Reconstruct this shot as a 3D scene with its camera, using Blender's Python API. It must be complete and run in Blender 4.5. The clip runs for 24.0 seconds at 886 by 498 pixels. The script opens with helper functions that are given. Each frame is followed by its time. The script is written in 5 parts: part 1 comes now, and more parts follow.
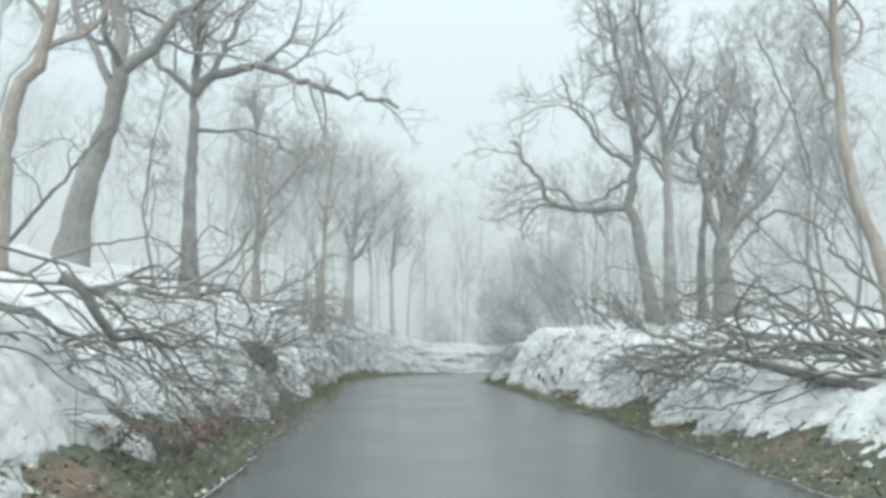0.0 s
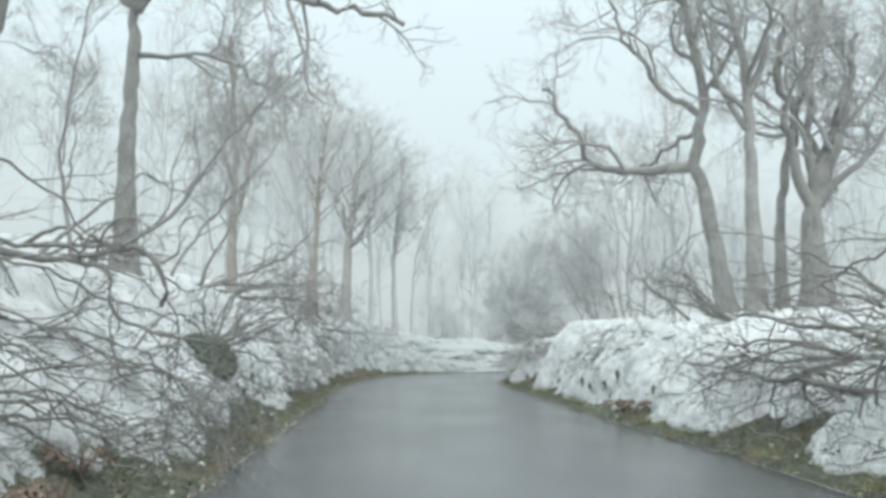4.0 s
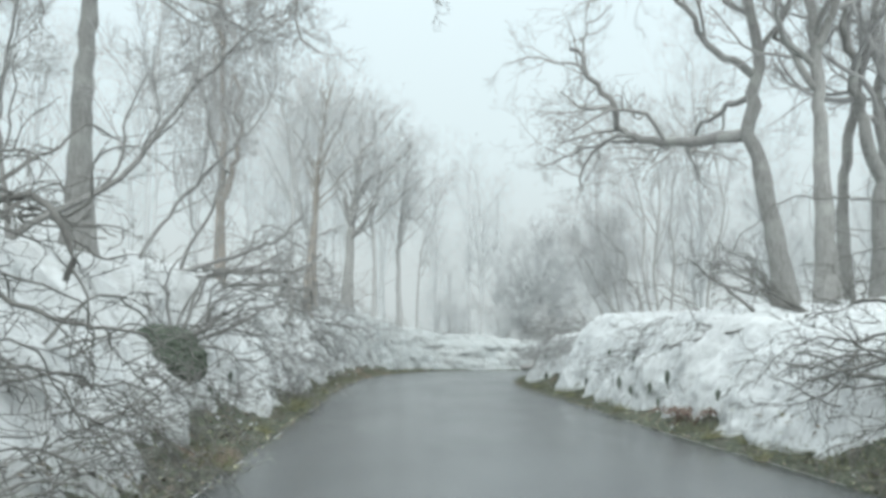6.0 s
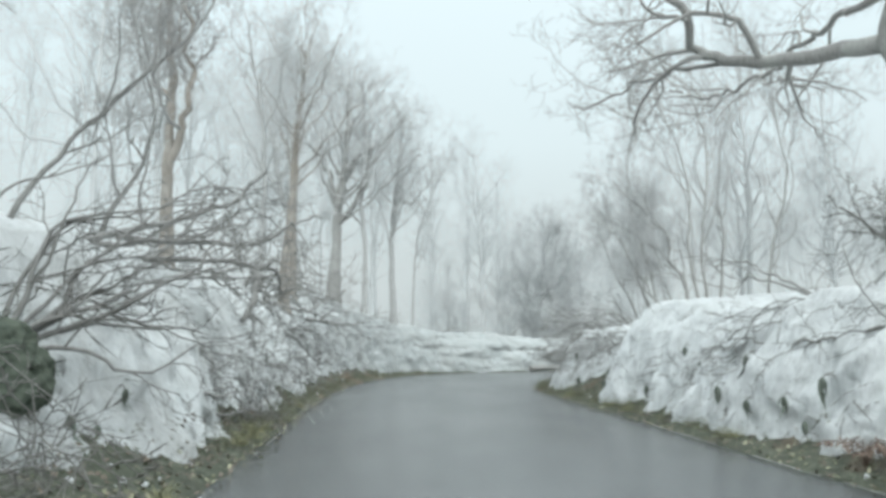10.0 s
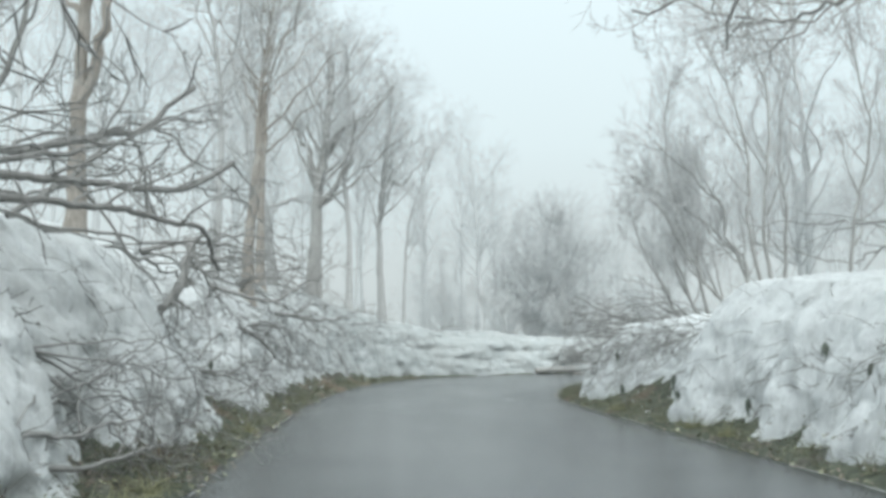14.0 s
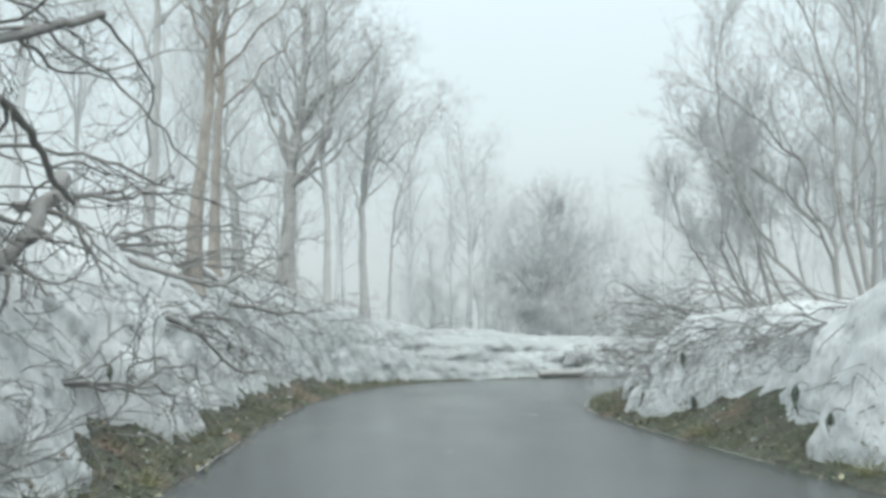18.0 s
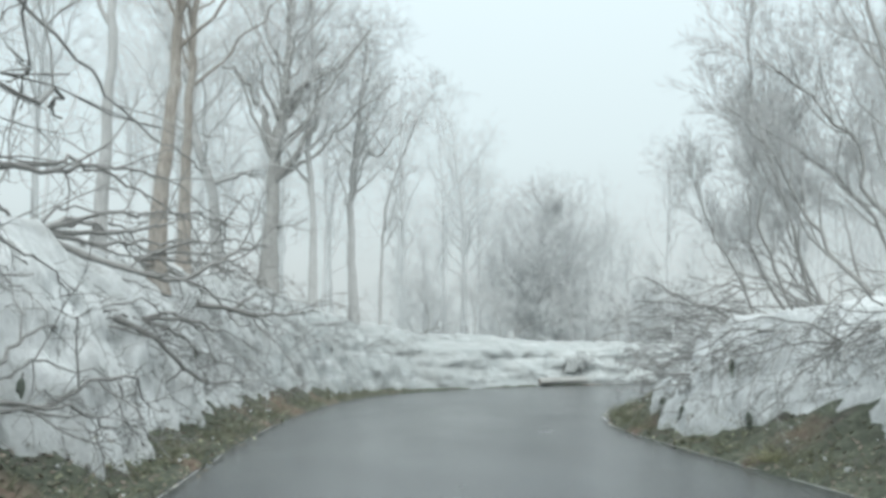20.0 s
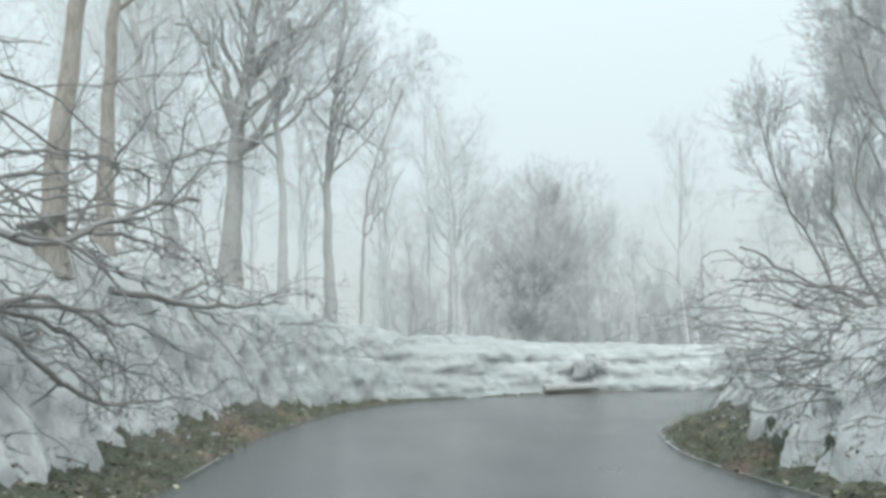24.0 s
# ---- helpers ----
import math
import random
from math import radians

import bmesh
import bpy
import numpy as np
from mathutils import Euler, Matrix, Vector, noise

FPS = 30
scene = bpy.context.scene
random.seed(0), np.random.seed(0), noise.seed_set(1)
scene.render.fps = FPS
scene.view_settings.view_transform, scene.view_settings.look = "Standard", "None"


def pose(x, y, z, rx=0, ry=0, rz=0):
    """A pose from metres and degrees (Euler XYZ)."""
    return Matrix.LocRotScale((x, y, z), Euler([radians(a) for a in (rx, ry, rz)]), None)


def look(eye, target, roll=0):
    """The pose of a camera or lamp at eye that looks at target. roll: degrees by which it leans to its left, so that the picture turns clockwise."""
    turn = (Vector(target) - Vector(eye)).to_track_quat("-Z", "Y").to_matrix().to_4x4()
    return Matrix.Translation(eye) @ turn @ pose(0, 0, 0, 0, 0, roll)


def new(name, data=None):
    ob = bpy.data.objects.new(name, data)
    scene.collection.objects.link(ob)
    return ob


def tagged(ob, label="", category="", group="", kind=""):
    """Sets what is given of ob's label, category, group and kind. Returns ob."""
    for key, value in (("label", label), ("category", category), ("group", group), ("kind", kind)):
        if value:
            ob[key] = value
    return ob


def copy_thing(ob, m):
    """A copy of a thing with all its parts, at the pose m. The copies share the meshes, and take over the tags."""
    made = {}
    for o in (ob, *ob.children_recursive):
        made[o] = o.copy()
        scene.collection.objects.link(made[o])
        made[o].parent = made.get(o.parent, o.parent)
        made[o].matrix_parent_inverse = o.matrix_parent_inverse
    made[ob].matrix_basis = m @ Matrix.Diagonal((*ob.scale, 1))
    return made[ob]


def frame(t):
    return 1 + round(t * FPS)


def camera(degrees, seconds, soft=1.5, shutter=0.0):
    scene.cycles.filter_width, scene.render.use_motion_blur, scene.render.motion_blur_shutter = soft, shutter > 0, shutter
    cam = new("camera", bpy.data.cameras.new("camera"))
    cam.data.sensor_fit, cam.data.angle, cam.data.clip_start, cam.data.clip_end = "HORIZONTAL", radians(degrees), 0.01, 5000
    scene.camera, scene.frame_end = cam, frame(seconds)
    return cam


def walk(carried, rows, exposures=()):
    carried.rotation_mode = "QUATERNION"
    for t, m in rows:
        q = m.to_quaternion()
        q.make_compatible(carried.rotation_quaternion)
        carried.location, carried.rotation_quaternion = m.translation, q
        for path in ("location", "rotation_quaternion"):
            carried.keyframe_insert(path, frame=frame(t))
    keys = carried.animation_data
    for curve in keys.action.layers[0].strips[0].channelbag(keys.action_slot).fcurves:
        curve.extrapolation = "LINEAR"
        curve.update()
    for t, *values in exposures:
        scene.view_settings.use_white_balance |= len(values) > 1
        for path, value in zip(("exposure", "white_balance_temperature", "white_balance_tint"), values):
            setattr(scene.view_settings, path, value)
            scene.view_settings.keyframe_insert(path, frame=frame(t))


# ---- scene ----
cam = camera(56.4, 24.0, soft=3.6)
METRES, EYE, TILT, LEAN, TURN = 30.0, 1.25, 7.3, 0.0, 0.0
ROWS = [
    (0.0, 0.0, 0.0, 0.0, 0.0, 0.0, 0.0),
    (0.5, -0.0011, 0.022, -0.0026, -0.05, 0.05, 0.04),
    (1.0, -0.0024, 0.0452, -0.0052, -0.1, 0.06, 0.08),
    (1.5, -0.0034, 0.0669, -0.0075, -0.08, 0.01, 0.06),
    (2.0, -0.0045, 0.0912, -0.0105, -0.04, -0.04, 0.06),
    (2.5, -0.0055, 0.1145, -0.0133, 0.06, -0.12, 0.05),
    (4.5, -0.0142, 0.2087, -0.0257, 0.19, -0.29, -0.24),
    (5.0, -0.0159, 0.2326, -0.0288, 0.29, -0.36, -0.32),
    (5.5, -0.0179, 0.2548, -0.0317, 0.33, -0.41, -0.35),
    (6.0, -0.0197, 0.2784, -0.0347, 0.39, -0.48, -0.32),
    (6.5, -0.0212, 0.2998, -0.0375, 0.45, -0.54, -0.28),
    (7.0, -0.0232, 0.3238, -0.0407, 0.45, -0.64, -0.24),
    (7.5, -0.0253, 0.3459, -0.0436, 0.39, -0.71, -0.24),
    (8.0, -0.0274, 0.3704, -0.0466, 0.31, -0.75, -0.21),
    (8.5, -0.0295, 0.3917, -0.0496, 0.19, -0.73, -0.11),
    (9.0, -0.0313, 0.4145, -0.0526, 0.07, -0.66, 0.01),
    (9.5, -0.0328, 0.435, -0.0552, -0.07, -0.58, 0.08),
    (10.0, -0.0344, 0.4564, -0.0579, -0.24, -0.49, 0.15),
    (10.5, -0.0357, 0.4757, -0.0603, -0.35, -0.47, 0.24),
    (12.5, -0.0411, 0.5611, -0.0716, -0.78, -0.58, 0.43),
    (13.0, -0.0424, 0.5827, -0.0746, -0.88, -0.52, 0.44),
    (13.5, -0.0436, 0.6023, -0.0772, -0.99, -0.48, 0.4),
    (14.0, -0.045, 0.6238, -0.0803, -1.11, -0.43, 0.35),
    (14.5, -0.0464, 0.6433, -0.0828, -1.26, -0.45, 0.34),
    (15.0, -0.0477, 0.6642, -0.0855, -1.38, -0.47, 0.28),
    (15.5, -0.0487, 0.6828, -0.088, -1.49, -0.49, 0.24),
    (16.0, -0.0499, 0.7024, -0.0905, -1.64, -0.52, 0.23),
    (16.5, -0.0509, 0.7205, -0.0932, -1.77, -0.5, 0.25),
    (17.0, -0.0521, 0.7406, -0.0956, -1.96, -0.49, 0.27),
    (17.5, -0.0531, 0.7593, -0.0981, -2.12, -0.45, 0.23),
    (18.0, -0.0545, 0.7788, -0.1009, -2.33, -0.36, 0.19),
    (18.5, -0.0556, 0.797, -0.103, -2.52, -0.32, 0.21),
    (20.5, -0.0588, 0.868, -0.1123, -3.25, 0.26, 0.22),
    (21.0, -0.0597, 0.8852, -0.1144, -3.43, 0.42, 0.22),
    (21.5, -0.0605, 0.9018, -0.1165, -3.64, 0.55, 0.26),
    (22.0, -0.061, 0.9201, -0.119, -3.84, 0.63, 0.29),
    (22.5, -0.0615, 0.9372, -0.1212, -4.01, 0.62, 0.34),
    (23.0, -0.0623, 0.9555, -0.1233, -4.18, 0.55, 0.37),
    (23.5, -0.0631, 0.9721, -0.1255, -4.34, 0.49, 0.4),
    (24.0, -0.0638, 0.9896, -0.1277, -4.52, 0.37, 0.45),
]
walk(cam, [(t, pose(0, 0, EYE, TILT, LEAN, TURN) @ pose(METRES * x, METRES * y, METRES * z, 90 + pitch, roll, yaw)) for t, x, y, z, yaw, pitch, roll in ROWS])

# ---------------- world and light: bright overcast in thick mist ----------------
world = bpy.data.worlds.new("overcast_sky")
scene.world = world
world.use_nodes = True
wn, wl = world.node_tree.nodes, world.node_tree.links
wn.clear()
w_out = wn.new("ShaderNodeOutputWorld")
w_bg = wn.new("ShaderNodeBackground")
w_co = wn.new("ShaderNodeTexCoord")
w_sep = wn.new("ShaderNodeSeparateXYZ")
w_ramp = wn.new("ShaderNodeValToRGB")
wl.new(w_co.outputs["Generated"], w_sep.inputs[0])
wl.new(w_sep.outputs["Z"], w_ramp.inputs[0])
w_stops = [(0.0, (0.295, 0.328, 0.33)), (0.10, (0.324, 0.363, 0.366)), (0.24, (0.383, 0.448, 0.463)), (0.42, (0.42, 0.497, 0.522)),
           (0.58, (0.9, 1.0, 1.03)), (1.0, (0.94, 1.05, 1.08))]
while len(w_ramp.color_ramp.elements) < len(w_stops):
    w_ramp.color_ramp.elements.new(0.5)
for el, (p, c) in zip(w_ramp.color_ramp.elements, w_stops):
    el.position, el.color = p, (*c, 1)
wl.new(w_ramp.outputs[0], w_bg.inputs[0])
w_bg.inputs[1].default_value = 1.85
wl.new(w_bg.outputs[0], w_out.inputs[0])

sun = new("sun", bpy.data.lights.new("sun", "SUN"))
sun.data.energy, sun.data.angle, sun.data.color = 1.75, radians(80), (0.99, 1.0, 0.985)
sun.matrix_world = look((0, 0, 30), (-1.5, 24, 0))
scene.view_settings.exposure = 0.09

# ---------------- materials ----------------
def material(name, rough=0.8, metal=0.0, spec=0.3):
    m = bpy.data.materials.new(name)
    m.use_nodes = True
    nt = m.node_tree
    b = nt.nodes["Principled BSDF"]
    b.inputs["Roughness"].default_value = rough
    b.inputs["Metallic"].default_value = metal
    b.inputs["Specular IOR Level"].default_value = spec
    return m, nt, b


def coords(nt, scale=(1, 1, 1)):
    co = nt.nodes.new("ShaderNodeTexCoord")
    mp = nt.nodes.new("ShaderNodeMapping")
    mp.inputs["Scale"].default_value = scale
    nt.links.new(co.outputs["Object"], mp.inputs[0])
    return mp.outputs[0]


def noise_tex(nt, vec, scale, detail=4, rough=0.55, distort=0.0):
    n = nt.nodes.new("ShaderNodeTexNoise")
    n.inputs["Scale"].default_value, n.inputs["Detail"].default_value = scale, detail
    n.inputs["Roughness"].default_value, n.inputs["Distortion"].default_value = rough, distort
    nt.links.new(vec, n.inputs["Vector"])
    return n.outputs["Fac"]


def ramp(nt, fac, *stops):
    r = nt.nodes.new("ShaderNodeValToRGB")
    while len(r.color_ramp.elements) < len(stops):
        r.color_ramp.elements.new(0.5)
    for el, (p, c) in zip(r.color_ramp.elements, stops):
        el.position, el.color = p, (*c, 1) if len(c) == 3 else c
    nt.links.new(fac, r.inputs[0])
    return r.outputs[0]


def mix(nt, fac, a, b, kind="MIX"):
    x = nt.nodes.new("ShaderNodeMix")
    x.data_type, x.blend_type = "RGBA", kind
    for slot, v in ((0, fac), (6, a), (7, b)):
        if isinstance(v, (int, float)):
            x.inputs[slot].default_value = v
        elif isinstance(v, tuple):
            x.inputs[slot].default_value = (*v, 1)
        else:
            nt.links.new(v, x.inputs[slot])
    return x.outputs[2]


def bump(nt, b, height, strength, distance):
    n = nt.nodes.new("ShaderNodeBump")
    n.inputs["Strength"].default_value, n.inputs["Distance"].default_value = strength, distance
    nt.links.new(height, n.inputs["Height"])
    nt.links.new(n.outputs[0], b.inputs["Normal"])


def grey(v):
    return (v, v, v)


def snow_material(name, grime):
    m, nt, b = material(name, 0.65, spec=0.25)
    v = coords(nt)
    streak = coords(nt, (1.0, 1.0, 0.4))
    big = noise_tex(nt, v, 0.7, 5)
    mid = noise_tex(nt, streak, 2.2, 8, 0.68, 1.4)
    crust = noise_tex(nt, streak, 6.5, 8, 0.66, 2.2)
    fine = noise_tex(nt, v, 30, 5, 0.7)
    clean = mix(nt, ramp(nt, big, (0.35, grey(0)), (0.65, grey(1))), (0.63, 0.662, 0.667), (0.74, 0.77, 0.775))
    dirty = mix(nt, ramp(nt, mid, (0.46, grey(0)), (0.60, grey(0.75))), clean, (0.52, 0.545, 0.545))
    dirty = mix(nt, ramp(nt, crust, (0.52, grey(0)), (0.62, grey(0.5))), dirty, (0.46, 0.48, 0.475))
    dirty = mix(nt, ramp(nt, crust, (0.30, grey(0.8)), (0.40, grey(0))), dirty, (0.79, 0.815, 0.82))
    # dirty meltwater layers in the deep bank round the bend; their greying with y also paints in mist
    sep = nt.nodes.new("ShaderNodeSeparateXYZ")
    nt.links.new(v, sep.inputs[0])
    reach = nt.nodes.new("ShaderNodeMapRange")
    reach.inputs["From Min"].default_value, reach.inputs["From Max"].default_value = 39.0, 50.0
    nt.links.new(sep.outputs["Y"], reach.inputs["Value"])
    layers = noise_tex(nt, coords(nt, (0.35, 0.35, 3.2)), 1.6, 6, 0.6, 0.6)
    stained_hazed = mix(nt, ramp(nt, layers, (0.34, grey(0.45)), (0.54, grey(1))), dirty, (0.37, 0.4, 0.4))
    dirty = mix(nt, reach.outputs[0], dirty, stained_hazed)
    # grey-brown road grime and bark dust, in ragged runs down the face and in broad blotches
    runs = noise_tex(nt, coords(nt, (1.0, 1.0, 0.3)), 1.5, 9, 0.7, 1.0)
    blotch = noise_tex(nt, v, 0.55, 6, 0.62, 0.5)
    dusty = mix(nt, ramp(nt, runs, (0.40, grey(0)), (0.62, grey(min(1.0, grime)))), dirty, (0.40, 0.41, 0.40))
    dirty = mix(nt, ramp(nt, blotch, (0.42, grey(0)), (0.66, grey(min(1.0, 0.8 * grime)))), dusty, (0.36, 0.365, 0.352))
    crumbs = nt.nodes.new("ShaderNodeTexVoronoi")
    crumbs.inputs["Scale"].default_value = 15.0
    nt.links.new(v, crumbs.inputs["Vector"])
    specks = ramp(nt, crumbs.outputs["Distance"], (0.06, grey(1)), (0.12, grey(0)))
    gate = ramp(nt, noise_tex(nt, v, 3.3, 4), (0.50, grey(0)), (0.62, grey(0.45)))
    both = mix(nt, 1.0, specks, gate, "MULTIPLY")
    col = mix(nt, both, dirty, (0.16, 0.15, 0.13))
    grit = ramp(nt, fine, (0.60, grey(0)), (0.72, grey(0.35)))
    col = mix(nt, grit, col, (0.36, 0.355, 0.34))
    nt.links.new(col, b.inputs["Base Color"])
    h = mix(nt, 0.3, crust, fine)
    bump(nt, b, h, 1.0, 0.065)
    return m


def litter_material():
    m, nt, b = material("leaf_litter", 0.9, spec=0.15)
    v = coords(nt)
    n1, n2, n3, n4 = noise_tex(nt, v, 1.6, 4, 0.6, 0.8), noise_tex(nt, v, 7, 6, 0.7), noise_tex(nt, v, 45, 4), noise_tex(nt, v, 0.55, 3)
    brown = ramp(nt, n2, (0.3, (0.062, 0.06, 0.053)), (0.5, (0.105, 0.1, 0.088)), (0.62, (0.16, 0.15, 0.134)), (0.75, (0.33, 0.325, 0.305)))
    green = ramp(nt, n2, (0.3, (0.062, 0.07, 0.056)), (0.55, (0.108, 0.12, 0.092)), (0.75, (0.22, 0.23, 0.175)))
    red = ramp(nt, n2, (0.3, (0.12, 0.088, 0.07)), (0.55, (0.23, 0.165, 0.13)), (0.75, (0.33, 0.255, 0.205)))
    col = mix(nt, ramp(nt, n1, (0.33, grey(0)), (0.48, grey(1))), brown, green)
    col = mix(nt, ramp(nt, n4, (0.56, grey(0)), (0.66, grey(0.8))), col, red)
    nt.links.new(col, b.inputs["Base Color"])
    bump(nt, b, mix(nt, 0.5, n2, n3), 1.0, 0.06)
    return m


def asphalt_material():
    m, nt, b = material("wet_asphalt", 0.3, spec=0.42)
    v = coords(nt)
    along = coords(nt, (0.8, 0.4, 1.0))
    n1, n2, n3 = noise_tex(nt, v, 0.45, 4), noise_tex(nt, along, 0.5, 5, 0.5), noise_tex(nt, v, 160, 3)
    col = mix(nt, n1, (0.045, 0.05, 0.051), (0.11, 0.118, 0.121))
    col = mix(nt, ramp(nt, n3, (0.55, grey(0)), (0.75, grey(0.6))), col, (0.15, 0.15, 0.15))
    nt.links.new(col, b.inputs["Base Color"])
    r = mix(nt, n2, grey(0.12), grey(0.34))
    nt.links.new(r, b.inputs["Roughness"])
    bump(nt, b, n3, 0.15, 0.004)
    return m


def bark_material(name, dark, light, lichen, scale=1.0):
    m, nt, b = material(name, 0.85, spec=0.2)
    v = coords(nt)
    ridges = coords(nt, (1.0, 1.0, 0.16))
    n1, n2 = noise_tex(nt, v, 1.1 * scale, 5, 0.6), noise_tex(nt, ridges, 26 * scale, 6, 0.65, 0.8)
    col = mix(nt, ramp(nt, n2, (0.32, grey(0)), (0.66, grey(1))), dark, light)
    col = mix(nt, ramp(nt, n1, (0.5, grey(0)), (0.68, grey(0.75))), col, lichen)
    info = nt.nodes.new("ShaderNodeObjectInfo")
    tint = ramp(nt, info.outputs["Random"], (0.0, grey(0.86)), (1.0, grey(1.0)))
    nt.links.new(mix(nt, 1.0, col, tint, "MULTIPLY"), b.inputs["Base Color"])
    bump(nt, b, n2, 0.8, 0.03)
    return m


def mottled(name, a, c, scale=20, rough=0.8, distance=0.01):
    m, nt, b = material(name, rough)
    v = coords(nt)
    n = noise_tex(nt, v, scale, 5, 0.6)
    info = nt.nodes.new("ShaderNodeNewGeometry")
    col = mix(nt, ramp(nt, n, (0.35, grey(0)), (0.65, grey(1))), a, c)
    isl = ramp(nt, info.outputs["Random Per Island"], (0.0, grey(0.7)), (1.0, grey(1.0)))
    nt.links.new(mix(nt, 1.0, col, isl, "MULTIPLY"), b.inputs["Base Color"])
    bump(nt, b, n, 0.5, distance)
    return m


SNOW = snow_material("old_snow", 0.12)
GRIMY_SNOW = snow_material("grimy_snow", 0.45)
LITTER = litter_material()
ASPHALT = asphalt_material()
BARK = bark_material("grey_bark", (0.20, 0.198, 0.19), (0.37, 0.368, 0.355), (0.43, 0.44, 0.415))
# Between the grey and the lightened bark: some mist is in the colour.
MID_BARK = bark_material("mid_tone_bark", (0.32, 0.316, 0.30), (0.45, 0.446, 0.43), (0.48, 0.487, 0.47))
BROWN_BARK = bark_material("brown_bark", (0.26, 0.235, 0.208), (0.44, 0.405, 0.365), (0.47, 0.46, 0.43))
# Trees about the bend: mist lightens both of these base colours.
BEND_HAZE_BARK = bark_material("bend_haze_bark", (0.40, 0.402, 0.395), (0.52, 0.525, 0.515), (0.54, 0.55, 0.545))
BEND_HAZE_TWIG = bark_material("bend_haze_twig", (0.61, 0.617, 0.613), (0.715, 0.723, 0.717), (0.73, 0.74, 0.735), 2.0)
# Far trees: haze is painted into the bark as a paler base colour.
HAZED_BARK = bark_material("hazed_bark", (0.54, 0.555, 0.555), (0.63, 0.647, 0.647), (0.65, 0.667, 0.667))
# Paler than the bark it grows from, painting thin mist into the crowns.
TWIG = bark_material("twig_bark", (0.36, 0.356, 0.347), (0.48, 0.476, 0.467), (0.50, 0.50, 0.49), 2.0)
# Lighter copy of the branch bark, with mist put into the colour.
HAZED_BRUSH = bark_material("hazed_brush_bark", (0.24, 0.238, 0.228), (0.36, 0.357, 0.345), (0.39, 0.393, 0.38), 2.0)
# Twigs of the far wood, paled further for the haze over them.
HAZED_TWIG = bark_material("hazed_twig_bark", (0.65, 0.668, 0.668), (0.745, 0.765, 0.765), (0.76, 0.78, 0.78), 2.0)
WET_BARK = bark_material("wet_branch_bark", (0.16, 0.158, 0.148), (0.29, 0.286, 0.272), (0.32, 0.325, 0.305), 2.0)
# Thicket twigs lightened towards the mist's tone in their base colour.
STEM_HAZE_TWIG = bark_material("thicket_haze_twig", (0.57, 0.577, 0.573), (0.67, 0.677, 0.673), (0.69, 0.697, 0.692), 2.0)
# Mist put into the colour of the round-crowned trees beyond the bend.
MISTED_TWIG = bark_material("misted_twig_bark", (0.62, 0.634, 0.634), (0.71, 0.726, 0.726), (0.73, 0.746, 0.746), 2.0)
MOSS = mottled("dark_moss", (0.07, 0.088, 0.07), (0.13, 0.152, 0.12), 14, 0.95, 0.03)
PAINT = mottled("worn_line_paint", (0.20, 0.205, 0.205), (0.46, 0.47, 0.465), 9, 0.5, 0.004)
LEAF_BROWN = mottled("dead_leaf", (0.15, 0.125, 0.10), (0.31, 0.27, 0.22), 30, 0.7)
LEAF_YELLOW = mottled("yellowed_leaf", (0.33, 0.33, 0.22), (0.50, 0.50, 0.36), 30, 0.7)
GRASS = mottled("verge_grass", (0.14, 0.152, 0.105), (0.27, 0.28, 0.19), 12, 0.8)
LEAF_DARK = mottled("evergreen_leaf", (0.12, 0.145, 0.122), (0.21, 0.24, 0.20), 25, 0.45)
HOLLOW_GREY = mottled("hollow_grey", (0.29, 0.305, 0.30), (0.42, 0.436, 0.43), 8, 0.95, 0.03)


# ---------------- mesh helpers ----------------
def mesh_from(name, verts, quads, mat, smooth=True):
    me = bpy.data.meshes.new(name)
    verts, quads = np.asarray(verts, np.float32), np.asarray(quads, np.int32)
    n, k = quads.shape
    me.vertices.add(len(verts))
    me.vertices.foreach_set("co", verts.ravel())
    me.loops.add(n * k)
    me.loops.foreach_set("vertex_index", quads.ravel())
    me.polygons.add(n)
    me.polygons.foreach_set("loop_start", np.arange(0, n * k, k, dtype=np.int32))
    me.polygons.foreach_set("loop_total", np.full(n, k, np.int32))
    me.polygons.foreach_set("use_smooth", np.full(n, smooth, bool))
    me.update(calc_edges=True)
    me.validate()
    me.materials.append(mat)
    return me


def part(name, me, parent=None, label="", m=None):
    ob = new(name, me)
    ob.parent = parent
    if m is not None:
        ob.matrix_basis = m
    return tagged(ob, label) if label else ob


def grid_faces(rows, cols):
    i = np.arange(rows - 1)[:, None] * cols + np.arange(cols - 1)[None, :]
    return np.stack([i, i + 1, i + cols + 1, i + cols], -1).reshape(-1, 4)


def unit(a):
    return a / np.maximum(np.linalg.norm(a, axis=-1, keepdims=True), 1e-9)


def smooth_line(points, step):
    """Catmull-Rom through the points, sampled at even steps."""
    p = np.array(points, float)
    q = np.vstack([2 * p[0] - p[1], p, 2 * p[-1] - p[-2]])
    u = np.linspace(0, 1, 24, endpoint=False)[:, None]
    out = []
    for a, b, c, d in zip(q, q[1:], q[2:], q[3:]):
        out.append(0.5 * (2 * b + (c - a) * u + (2 * a - 5 * b + 4 * c - d) * u ** 2 + (3 * b - a - 3 * c + d) * u ** 3))
    line = np.vstack(out + [p[-1:]])
    s = np.r_[0, np.cumsum(np.linalg.norm(np.diff(line, axis=0), axis=1))]
    t = np.linspace(0, s[-1], max(2, int(s[-1] / step) + 1))
    return np.stack([np.interp(t, s, line[:, k]) for k in range(p.shape[1])], 1)


